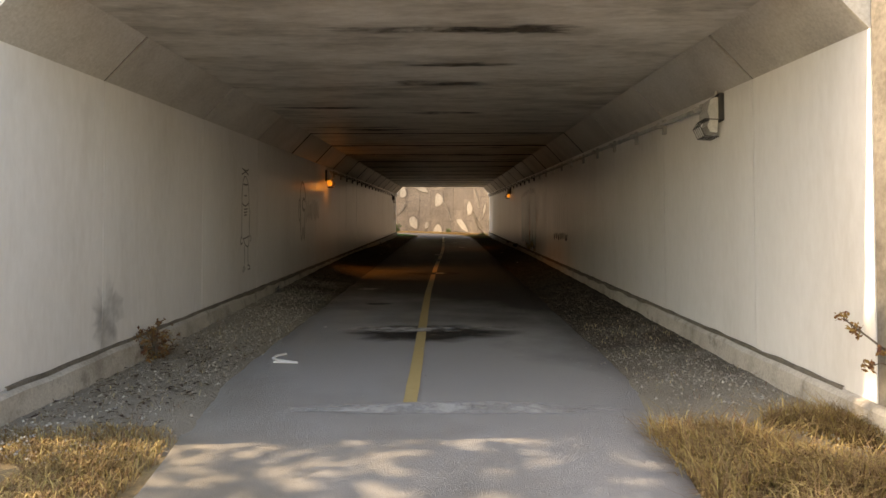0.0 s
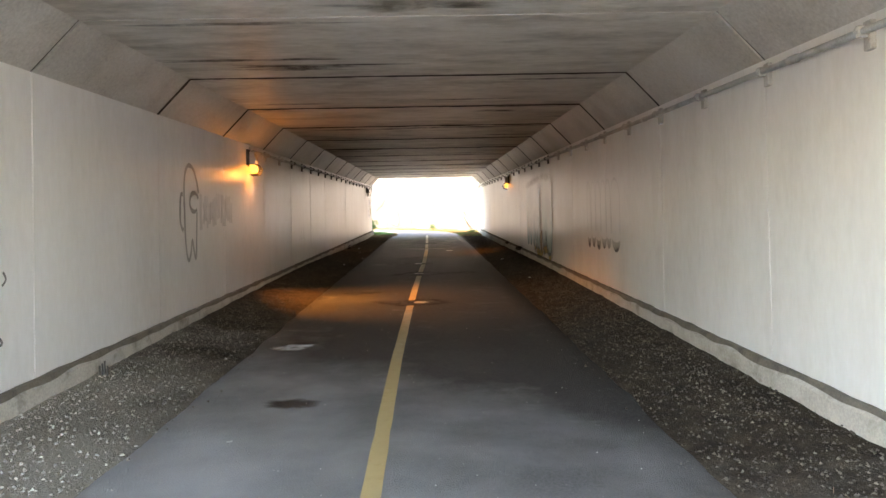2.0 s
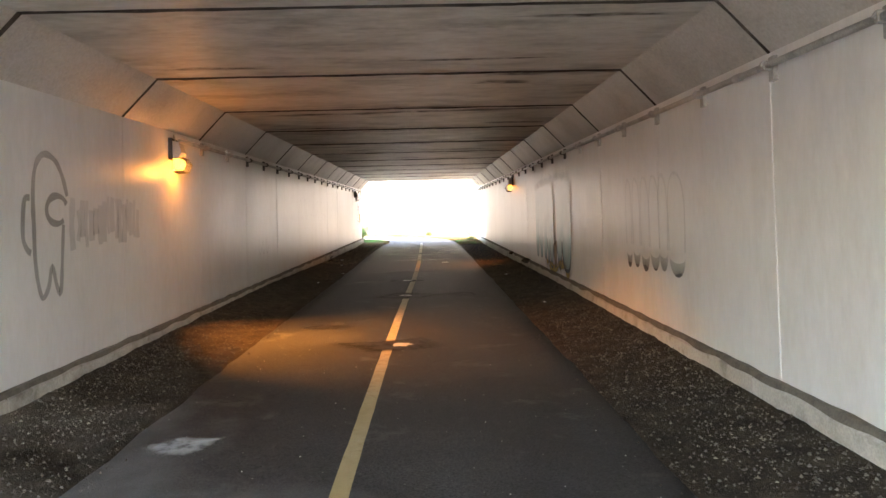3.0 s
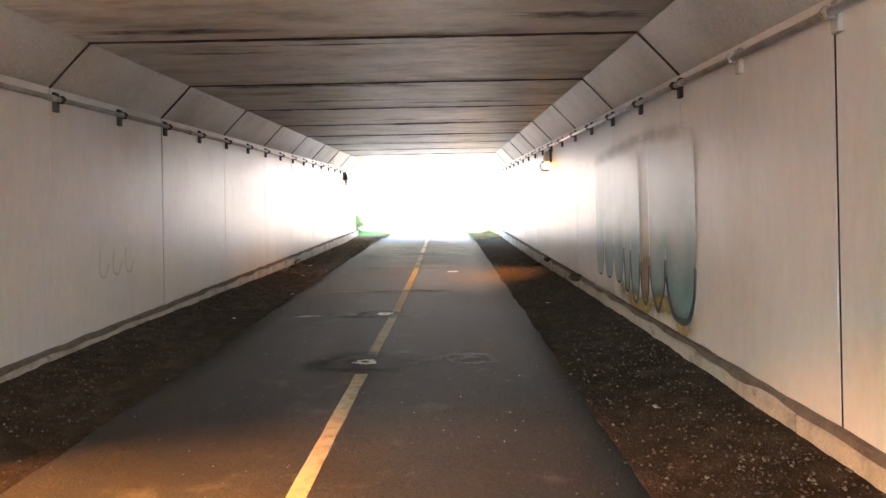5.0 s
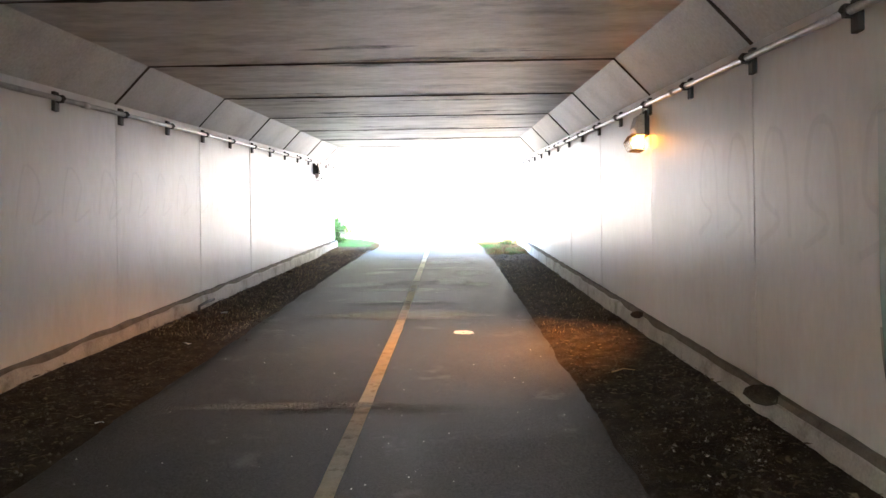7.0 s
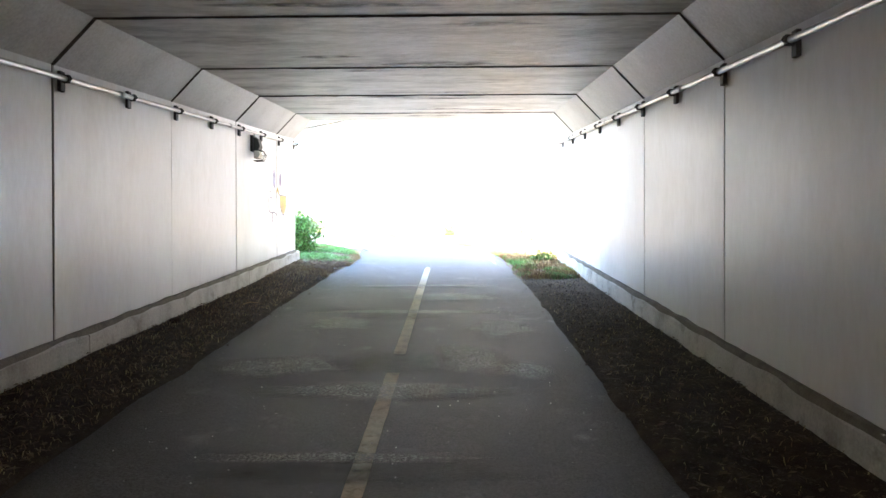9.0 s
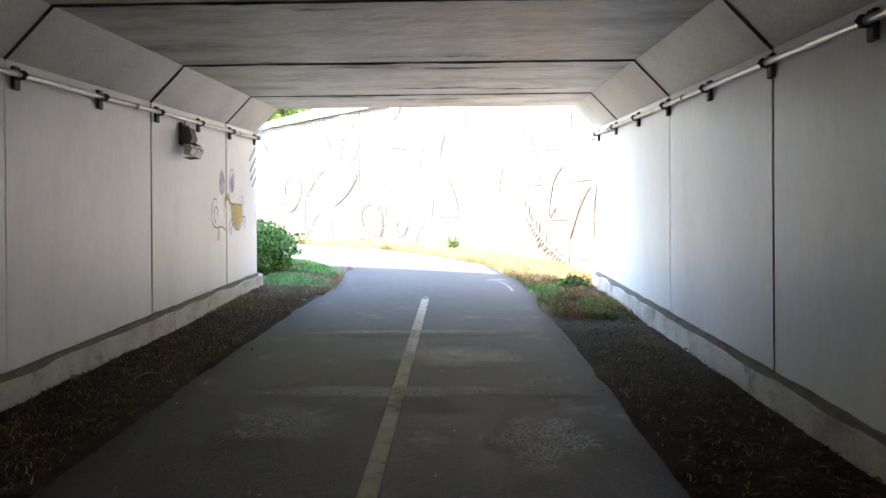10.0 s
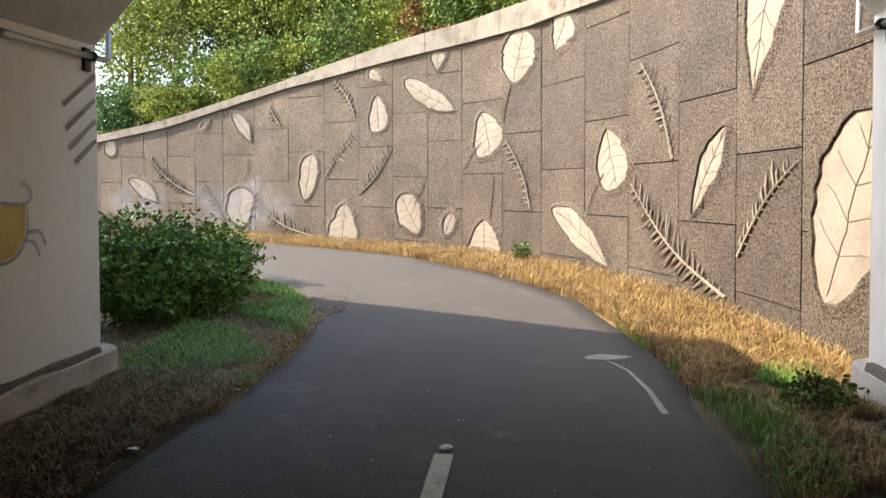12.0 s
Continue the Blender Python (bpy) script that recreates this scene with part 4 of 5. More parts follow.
grass("straw", "bits of dry straw strewn on the soil strip", M_STRAW, on_verge(-1, -13, -0.2), 5200, 0.026, 21, 3.5)
grass("straw", "bits of dry straw strewn on the soil strip", M_STRAW, on_verge(1, -13, -0.6), 1600, 0.022, 22, 3.5)
grass("straw", "bits of dry straw strewn on the soil strip", M_STRAW, on_verge(-1, -34.8, -30.5), 450, 0.03, 23, 3.0)
grass("straw", "bits of dry straw strewn on the soil strip", M_STRAW, on_verge(1, -34.8, -30.5), 350, 0.03, 24, 3.0)
grass("dry_grass", "matted dry grass at the foot of the tunnel wall", M_STRAW, patchy(foot_left, 2.2, -0.6, 6), 46000, 0.05, 25, 3.0)
rng = np.random.default_rng(77)
gv, gf = [], []
for k in range(2600):
    x, y, z = on_path(rng)
    r = 0.002 + 0.006 * rng.random() ** 3
    a = 6.28 * rng.random()
    i0 = len(gv)
    gv += [(x + r * math.cos(a + t), y + r * math.sin(a + t), z) for t in (0, 2.1, 4.2)] + [(x, y, z + r)]
    gf += [(i0, i0 + 1, i0 + 3), (i0 + 1, i0 + 2, i0 + 3), (i0 + 2, i0, i0 + 3)]
tagged(part("grit", (gv, gf), M_GRIT), "pale grit and crumbs scattered on the asphalt", "grit", kind="stuff")
M_LITTER = mat("withered leaf litter", (0.085, 0.058, 0.038), 0.9, (0.045, 0.03, 0.02), (0.15, 0.105, 0.07), 4, 40, 0.3, island=0.55)
for side, count, first, last in ((-1, 5200, -17.0, -0.3), (1, 3600, -17.0, -0.3), (-1, 800, -34.6, -31.8)):
    rng = np.random.default_rng(880 + side)
    drop = on_verge(side, first, last)
    v, f = [], []
    for k in range(count):
        x, y, z = drop(rng)
        r = 0.008 + 0.020 * rng.random() ** 2
        c, t1, t2 = 6.283 * rng.random(), rng.uniform(-0.7, 0.7), rng.uniform(0, 0.9)
        ca, sa = math.cos(c), math.sin(c)
        i0 = len(v)
        for px, py, pz in ((-1.5, 0, 0), (0, -0.6, 0.3 * t2), (1.5, 0, t1), (0.1, 0.65, 0.5 * t2)):
            v.append((x + r * (px * ca - py * sa), y + r * (px * sa + py * ca), z + r * (pz + 0.45)))
        f += [(i0, i0 + 1, i0 + 3), (i0 + 1, i0 + 2, i0 + 3)]
    tagged(part("leaf_litter", (v, f), M_LITTER), "dark brown withered leaf litter on the soil strip", "leaf litter", kind="stuff")
bush((-2.45, -32.7, zg(-32.7) + 0.04), (0.20, 0.35, 0.22), 500, 0.04, M_LEAFR, "withered brown weed against the wall", 71, name="weed")
bush((2.2, -1.1, zg(-1.1) + 0.02), (0.28, 0.32, 0.14), 500, 0.05, M_LEAF, "low green weed at the foot of the wall", 72, name="weed")
bush((0.35, 6.4, zg(6.4)), (0.22, 0.22, 0.2), 350, 0.06, M_LEAF, "small green weed at the foot of the retaining wall", 73, name="weed")


# ---- pipes along the walls ----
def conduit(side, y0, y1, label):
    ob = empty("conduit", label, "conduit", "wall conduits")
    x, z = side * (HALF - 0.055), 2.315
    bm = bmesh.new()
    tube(bm, [(x, y, z + SL * y) for y in (y0, (y0 + y1) / 2, y1)], 0.022, 10)
    if y1 > -2:
        tube(bm, [(x, y1, z + SL * y1), (x, y1 + 0.03, z + 0.02 + SL * y1), (x + side * 0.01, y1 + 0.04, z + 0.22 + SL * y1)], 0.020, 8)
    part("pipe", bm, M_STEEL, ob, smooth=True)
    y = -0.98 - (0.02 if side < 0 else 0.13)
    while y > y0 + 0.05:
        if y < y1 - 0.02:
            bm = bmesh.new()
            xs = sorted((side * (HALF - 0.03), side * (HALF + 0.012)))
            box(bm, (xs[0], -0.032, -0.10), (xs[1], 0.032, 0.06), False, 0.004)
            xs = sorted((side * (HALF - 0.085), side * (HALF - 0.028)))
            box(bm, (xs[0], -0.014, -0.032), (xs[1], 0.014, 0.032), False, 0.004)
            tube(bm, [(side * (HALF - 0.085), 0, -0.01), (side * (HALF - 0.10), 0, 0.0), (side * (HALF - 0.085), 0, 0.02)], 0.008, 5)
            b = part("bracket", bm, M_GREYBOX if y < -21 else M_BLACK, ob)
            b.location = (0, y, z + SL * y)
        y -= 1.115
    k = y0 + 3.0
    while k < y1:
        bm = bmesh.new()
        tube(bm, [(x, k - 0.05, z + SL * (k - 0.05)), (x, k + 0.05, z + SL * (k + 0.05))], 0.028, 10)
        part("coupling", bm, M_STEEL, ob, smooth=True)
        k += 3.05


conduit(-1, -23.1, Y_OUT + 0.05, "galvanised steel conduit clamped along the top of the wall")
conduit(1, -32.4, Y_OUT + 0.05, "galvanised steel conduit clamped along the top of the wall")


# ---- lamps ----
LAMP_POWER = 26.0


def wall_lamp(side, y, z, lit, label, power=LAMP_POWER):
    ob = empty("wall_lamp", label, "wall lamp", "tunnel lamps", m=Matrix.Translation((side * HALF, y, z + SL * y)))
    s = -side
    bm = bmesh.new()
    xs = sorted((s * -0.01, s * 0.05))
    box(bm, (xs[0], -0.13, 0.0), (xs[1], 0.13, 0.30), False, 0.01)
    part("back_plate", bm, M_BLACK, ob)
    bm = bmesh.new()
    prof = [(s * 0.05, 0.02), (s * 0.14, 0.02), (s * 0.17, 0.10), (s * 0.13, 0.24), (s * 0.05, 0.26)]
    prism(bm, prof, -0.10, 0.10, False)
    part("housing", bm, M_GREYBOX if lit or side > 0 else M_BLACK, ob)
    bm = bmesh.new()
    prof = [(s * 0.05, 0.012), (s * 0.14, 0.012), (s * 0.17, -0.05), (s * 0.14, -0.12), (s * 0.06, -0.13)]
    prism(bm, prof, -0.095, 0.095, False)
    part("lens", bm, M_LIT if lit else M_LENS, ob, "glowing orange lens" if lit else "unlit frosted lens")
    bm = bmesh.new()
    for yy in (-0.105, -0.05, 0.0, 0.05, 0.105):
        tube(bm, [(s * 0.05, yy, 0.015), (s * 0.20, yy, 0.02), (s * 0.25, yy, -0.06), (s * 0.20, yy, -0.165), (s * 0.05, yy, -0.175)], 0.005, 5)
    for xx, zz in ((0.25, -0.06), (0.20, -0.165), (0.20, 0.02), (0.11, -0.172)):
        tube(bm, [(s * xx, -0.105, zz), (s * xx, 0.105, zz)], 0.004, 5)
    part("wire_guard", bm, M_BLACK, ob)
    bm = bmesh.new()
    tube(bm, [(s * 0.03, 0.0, 0.29), (s * 0.03, 0.0, 0.36), (s * 0.05, 0.0, 0.40 - 0.13)], 0.012, 6)
    part("feed_pipe", bm, M_STEEL, ob)
    ob.scale = (0.82, 0.82, 0.82)
    if lit:
        glow_light = new("sodium_light", bpy.data.lights.new("sodium_light", "POINT"))
        glow_light.data.energy, glow_light.data.color, glow_light.data.shadow_soft_size = 0.0005 * power ** 2, (1.0, 0.36, 0.06), 0.08
        glow_light.location = (side * HALF + s * 0.22, y, z - 0.13 + SL * y)
        li = new("sodium_light", bpy.data.lights.new("sodium_light", "AREA"))
        li.data.energy, li.data.color = 0.08 * power, (1.0, 0.36, 0.06)
        li.data.shape, li.data.size, li.data.spread = "DISK", 0.14, radians(84)
        li.matrix_world = look((side * HALF + s * 0.25, y, z - 0.16 + SL * y), (side * HALF + s * 1.0, y, z - 1.16 + SL * y))


wall_lamp(-1, -23.2, 2.08, True, "caged wall lamp glowing orange on a grey box")
wall_lamp(1, -13.2, 2.02, True, "caged wall lamp glowing orange on a grey box", 6.5)
wall_lamp(1, -32.7, 2.15, False, "unlit weathered grey wall lamp with cage")
wall_lamp(-1, -3.66, 2.02, False, "unlit black wall lamp in a wire cage")


# ---- paint on the walls ----
def ribbon(bm, side, pts, width, off=0.009):
    """A flat painted stroke on a tunnel wall through places (y, height)."""
    fine = []
    for i in range(len(pts) - 1):
        p0, p1, p2, p3 = (np.array(pts[max(0, min(len(pts) - 1, i + k))]) for k in (-1, 0, 1, 2))
        for t in np.linspace(0, 1, 5)[:-1]:
            fine.append(0.5 * ((2 * p1) + (-p0 + p2) * t + (2 * p0 - 5 * p1 + 4 * p2 - p3) * t ** 2 + (-p0 + 3 * p1 - 3 * p2 + p3) * t ** 3))
    fine.append(np.array(pts[-1]))
    prev = None
    for i, p in enumerate(fine):
        d = fine[min(i + 1, len(fine) - 1)] - fine[max(i - 1, 0)]
        d = d / (np.hypot(*d) or 1)
        w = width * (0.85 + 0.3 * noise.noise((p[0] * 9, p[1] * 9, 0)))
        cur = [bm.verts.new((side * (HALF - off), q[0], q[1] + SL * q[0])) for q in (p + w / 2 * np.array((-d[1], d[0])), p - w / 2 * np.array((-d[1], d[0])))]
        if prev:
            bm.faces.new((prev[0], prev[1], cur[1], cur[0]))
        prev = cur


def blob(bm, side, outline, off=0.007):
    bm.faces.new([bm.verts.new((side * (HALF - off), y, z + SL * y)) for y, z in outline])


def soft_paint(name, colour, low, high, strength=0.8, seed=0.0):
    """Sprayed paint that thins out between two heights over the grade, with a mottled cover."""
    m = mat(name, colour, 0.5, tuple(c * 0.75 for c in colour), tuple(min(1, c * 1.25) for c in colour), 2.5, 30, 0.0)
    nt = m.node_tree
    n, l = nt.nodes, nt.links
    geo = n.new("ShaderNodeNewGeometry")
    sep = n.new("ShaderNodeSeparateXYZ")
    l.new(geo.outputs["Position"], sep.inputs[0])
    grade = n.new("ShaderNodeMath")
    grade.operation = "MULTIPLY_ADD"
    grade.inputs[1].default_value = -SL
    l.new(sep.outputs["Y"], grade.inputs[0])
    l.new(sep.outputs["Z"], grade.inputs[2])
    rng = n.new("ShaderNodeMapRange")
    rng.inputs[1].default_value, rng.inputs[2].default_value, rng.inputs[3].default_value, rng.inputs[4].default_value = low, high, strength, 0.05
    l.new(grade.outputs[0], rng.inputs[0])
    t = n.new("ShaderNodeTexNoise")
    t.inputs["Scale"].default_value, t.inputs["Detail"].default_value = 2.2, 5
    l.new(geo.outputs["Position"], t.inputs["Vector"])
    mr = n.new("ShaderNodeMapRange")
    mr.inputs[1].default_value, mr.inputs[2].default_value, mr.inputs[3].default_value, mr.inputs[4].default_value = 0.3, 0.65, 0.7, 1.0
    l.new(t.outputs[0], mr.inputs[0])
    mu = n.new("ShaderNodeMath")
    mu.operation = "MULTIPLY"
    l.new(rng.outputs[0], mu.inputs[0])
    l.new(mr.outputs[0], mu.inputs[1])
    l.new(mu.outputs[0], n["Principled BSDF"].inputs["Alpha"])
    return m


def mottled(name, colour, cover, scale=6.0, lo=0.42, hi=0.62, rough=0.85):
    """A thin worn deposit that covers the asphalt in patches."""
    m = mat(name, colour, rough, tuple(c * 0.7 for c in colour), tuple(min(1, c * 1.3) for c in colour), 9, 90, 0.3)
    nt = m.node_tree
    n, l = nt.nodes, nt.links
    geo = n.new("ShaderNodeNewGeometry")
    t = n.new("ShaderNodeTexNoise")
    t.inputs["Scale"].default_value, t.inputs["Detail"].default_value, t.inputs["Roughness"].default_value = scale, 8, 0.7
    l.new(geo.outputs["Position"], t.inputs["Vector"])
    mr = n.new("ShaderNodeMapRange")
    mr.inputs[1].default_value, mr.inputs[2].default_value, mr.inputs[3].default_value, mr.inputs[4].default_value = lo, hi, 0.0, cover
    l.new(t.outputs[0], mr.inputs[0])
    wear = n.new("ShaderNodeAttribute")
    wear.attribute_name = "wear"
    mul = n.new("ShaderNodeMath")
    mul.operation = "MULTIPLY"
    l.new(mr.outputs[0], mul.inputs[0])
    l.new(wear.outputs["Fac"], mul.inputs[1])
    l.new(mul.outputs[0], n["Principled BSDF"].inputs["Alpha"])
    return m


def graffiti(label):
    return empty("graffiti", label, "graffiti", "wall graffiti")


def circle(cy, cz, ry, rz, a0=0.0, a1=6.2832, n=14):
    return [(cy + ry * math.cos(a0 + (a1 - a0) * i / n), cz + rz * math.sin(a0 + (a1 - a0) * i / n)) for i in range(n + 1)]


def stroke(g, side, pts, width, paint_m, off=0.009, name="stroke"):
    bm = bmesh.new()
    ribbon(bm, side, pts, width, off)
    part(name, bm, paint_m, g)


def filled(g, side, outline, paint_m, off=0.007, name="fill"):
    bm = bmesh.new()
    blob(bm, side, outline, off)
    part(name, bm, paint_m, g)


def soft_band(g, pts, half, material):
    """A sprayed band on the wall that thins out towards both edges."""
    ys = np.linspace(pts[0][0], pts[-1][0], 60)
    zs = np.interp(ys, [p[0] for p in pts], [p[1] for p in pts])
    v, f, cover = [], [], []
    for i, (y, z) in enumerate(zip(ys, zs)):
        end = min(1.0, i / 8, (59 - i) / 8)
        hw = half * (1 + 0.35 * noise.noise((y * 2.1, z, 4)))
        for k, c in ((-1, 0.0), (-0.6, 0.45), (-0.25, 1.0), (0.25, 1.0), (0.6, 0.45), (1, 0.0)):
            v.append((HALF - 0.0085, y, z + k * hw + SL * y))
            cover.append(c * end)
        if i:
            f += [((i - 1) * 6 + k, (i - 1) * 6 + k + 1, i * 6 + k + 1, i * 6 + k) for k in range(5)]
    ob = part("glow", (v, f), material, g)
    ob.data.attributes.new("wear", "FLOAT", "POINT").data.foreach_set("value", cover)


def build_graffiti():
    # tall thin outline with a bow, grey
    g = graffiti("tall thin looped outline with a bow in grey spray paint")
    c = -29.52
    for pts in ([(c - 0.16, 1.955), (c, 1.915), (c + 0.14, 1.88)], [(c - 0.17, 1.87), (c, 1.91), (c + 0.14, 1.955)], [(c - 0.14, 1.95), (c, 1.93), (c + 0.14, 1.945)],
                [(c - 0.12, 1.745), (c - 0.10, 1.80), (c - 0.01, 1.852), (c + 0.09, 1.80), (c + 0.13, 1.745)], [(c - 0.12, 1.742), (c, 1.735), (c + 0.12, 1.742)],
                [(c - 0.13, 1.74), (c - 0.16, 1.55), (c - 0.155, 1.38), (c - 0.16, 1.2), (c - 0.15, 1.0)], [(c + 0.13, 1.74), (c + 0.17, 1.55), (c + 0.17, 1.43), (c + 0.21, 1.37), (c + 0.19, 1.2), (c + 0.20, 1.02)],
                [(c - 0.05, 1.585), (c + 0.07, 1.585)], [(c - 0.14, 1.48), (c - 0.05, 1.45), (c + 0.04, 1.45), (c + 0.15, 1.49)],
                [(c - 0.06, 1.40), (c + 0.10, 1.405)], [(c - 0.07, 1.355), (c + 0.09, 1.365)], [(c - 0.06, 1.315), (c + 0.06, 1.325)],
                [(c - 0.10, 1.00), (c + 0.05, 1.01), (c + 0.18, 1.03)], [(c - 0.08, 1.0), (c - 0.02, 0.93), (c + 0.08, 0.89), (c + 0.16, 0.90), (c + 0.18, 1.02)],
                [(c - 0.17, 1.04), (c - 0.21, 0.98), (c - 0.19, 0.93), (c - 0.12, 0.95)], [(c + 0.25, 1.04), (c + 0.28, 0.99), (c + 0.24, 0.95)],
                [(c - 0.03, 0.90), (c - 0.02, 0.78), (c - 0.02, 0.65)], [(c + 0.13, 0.88), (c + 0.13, 0.76), (c + 0.14, 0.64)],
                [(c - 0.02, 0.62), (c - 0.07, 0.61), (c - 0.10, 0.55), (c + 0.02, 0.60)], [(c + 0.12, 0.63), (c + 0.20, 0.62), (c + 0.23, 0.575), (c + 0.12, 0.57)]):
        stroke(g, -1, pts, 0.020, P_GREY)
    # looped outline
    g = graffiti("tall looped outline in faded grey spray paint")
    for pts in ([(-25.98, 1.39), (-25.99, 1.62), (-25.96, 1.82), (-25.88, 1.92), (-25.78, 1.935), (-25.66, 1.88), (-25.57, 1.76), (-25.51, 1.62)],
                circle(-25.66, 1.51, 0.15, 0.11, 0.4, 5.4), [(-25.57, 1.39), (-25.59, 1.16), (-25.62, 0.86), (-25.68, 0.92), (-25.74, 1.07), (-25.79, 0.92), (-25.87, 0.84), (-25.93, 0.95), (-25.97, 1.15), (-25.98, 1.39)],
                [(-26.03, 1.60), (-26.10, 1.57), (-26.12, 1.32), (-26.07, 1.22), (-26.02, 1.19)]):
        stroke(g, -1, pts, 0.058, P_FADEW)
    g = graffiti("faint rust-red scrawl on the white wall")
    rnd = random.Random(8)
    for k in range(17):
        y = -25.42 + 0.078 * k
        z = 1.42 + 0.05 * rnd.uniform(-1, 1)
        h = 0.10 + 0.12 * rnd.random()
        stroke(g, -1, [(y, z - h), (y + 0.03 * rnd.uniform(-1, 1), z), (y, z + h)], 0.05 + 0.07 * rnd.random(), P_RUSTF, 0.0085 + 0.0002 * k)
    # small tag near the ledge
    g = graffiti("small grey scribbled tag low on the wall")
    for k in range(3):
        y = -19.25 + 0.26 * k
        stroke(g, -1, [(y, 1.0), (y - 0.02, 0.80), (y + 0.08, 0.74), (y + 0.16, 0.86)], 0.022, P_FAINT)
    # faded block letters on the other wall, with dark scalloped feet
    g = graffiti("washed-out block lettering with dark scalloped lower edge")
    feet = [(-23.46, 0.10, 0.735), (-23.73, 0.12, 0.755), (-24.02, 0.13, 0.735), (-24.32, 0.14, 0.77), (-24.57, 0.12, 0.785), (-24.92, 0.20, 0.76)]
    for y, h, low in feet:
        stroke(g, 1, [(y - h, 1.0), (y - h * 1.05, 1.45), (y - h * 0.5, 1.68), (y + h * 0.5, 1.70), (y + h, 1.45), (y + h * 0.9, 1.0)], 0.035, P_SHADOW)
        lower = [(y + h * math.cos(a), low + 0.19 + 0.19 * math.sin(a)) for a in np.linspace(math.pi, 2 * math.pi, 10)]
        upper = [(y + h * math.cos(a), low + 0.19 + 0.06 * math.sin(a)) for a in np.linspace(2 * math.pi, math.pi, 10)]
        filled(g, 1, lower + upper[1:-1], P_FADEH, 0.0075, "scallop")
    # pale washed letters
    g = graffiti("pale buffed lettering barely visible on the white wall")
    for k in range(6):
        y = -16.6 + 0.52 * k - 1.0
        stroke(g, 1, [(y, 1.2), (y + 0.05, 1.75), (y + 0.25, 1.82), (y + 0.33, 1.45), (y + 0.12, 1.3), (y + 0.38, 1.15)], 0.05, P_PALE, 0.011)
    g = graffiti("pale buffed lettering barely visible on the white wall")
    for k in range(9):
        y = -15.5 + 0.6 * k
        stroke(g, -1, [(y, 1.35), (y + 0.1, 1.75), (y + 0.3, 1.6), (y + 0.2, 1.3), (y + 0.45, 1.4)], 0.03, P_PALE, 0.011)
    # large teal piece
    g = graffiti("large teal dripping block letters with dark outlines and ochre glow")
    cols = [(-20.32, -19.60, 0.375), (-19.58, -19.14, 0.36), (-18.79, -18.47, 0.33), (-18.45, -18.20, 0.40), (-18.18, -17.76, 0.45), (-17.73, -17.30, 0.45), (-17.27, -16.86, 0.44)]
    for i, (a, b, low) in enumerate(cols):
        m, w = (a + b) / 2, (b - a) / 2
        pointed = i == 1
        q = 0.12 if pointed else 0.045
        lowpts = [(a, 0.85), (a + 0.1 * w, low + 0.24), (a + 0.45 * w, low + q), (m, low), (b - 0.45 * w, low + q), (b - 0.1 * w, low + 0.24), (b, 0.85)]
        filled(g, 1, lowpts + [(b + 0.012, 1.0), (b + 0.012, 1.95 - 0.02 * i), (a - 0.012, 1.97 - 0.02 * i), (a - 0.012, 1.0)], P_TEALS, name="letter")
        stroke(g, 1, lowpts, 0.075 if i == 0 else 0.045 if i < 4 else 0.025, P_TEALL, 0.0105, "outline")
    a, b = -19.11, -18.82
    lowpts = [(a, 0.75), (a + 0.03, 0.50), (a + 0.09, 0.39), ((a + b) / 2, 0.365), (b - 0.09, 0.39), (b - 0.03, 0.50), (b, 0.75)]
    filled(g, 1, lowpts + [(b, 1.2), (b - 0.02, 1.96), (a + 0.04, 1.98), (a, 1.2)], P_PEACH, name="bar")
    stroke(g, 1, lowpts, 0.045, P_TEALL, 0.0105, "outline")
    soft_band(g, [(-20.5, 0.60), (-20.3, 0.42), (-20.0, 0.30), (-19.6, 0.46), (-19.4, 0.42), (-19.1, 0.38), (-18.9, 0.33), (-18.4, 0.34), (-17.8, 0.42)], 0.17, P_OCHRES)
    soft_band(g, [(-20.4, 1.70), (-20.2, 1.95), (-19.7, 1.96), (-19.1, 1.99), (-18.5, 1.97), (-17.9, 1.93), (-17.3, 1.89), (-16.7, 1.85)], 0.10, P_OCHREF)
    # yellow four-legged doodle
    g = graffiti("yellow and mauve spray doodle of plain looping shapes")
    filled(g, -1, [(-2.05, 1.33), (-1.60, 1.31), (-1.61, 1.12), (-1.70, 1.01), (-1.82, 0.985), (-1.94, 1.04), (-2.02, 1.18)], P_YELS)
    filled(g, -1, [(-2.29, 1.36), (-2.26, 1.45), (-2.18, 1.48), (-2.06, 1.34), (-2.10, 1.31), (-2.19, 1.40)], P_YELS)
    filled(g, -1, circle(-2.41, 1.63, 0.10, 0.17), P_MAUVES)
    filled(g, -1, circle(-2.00, 1.62, 0.075, 0.13), P_MAUVES)
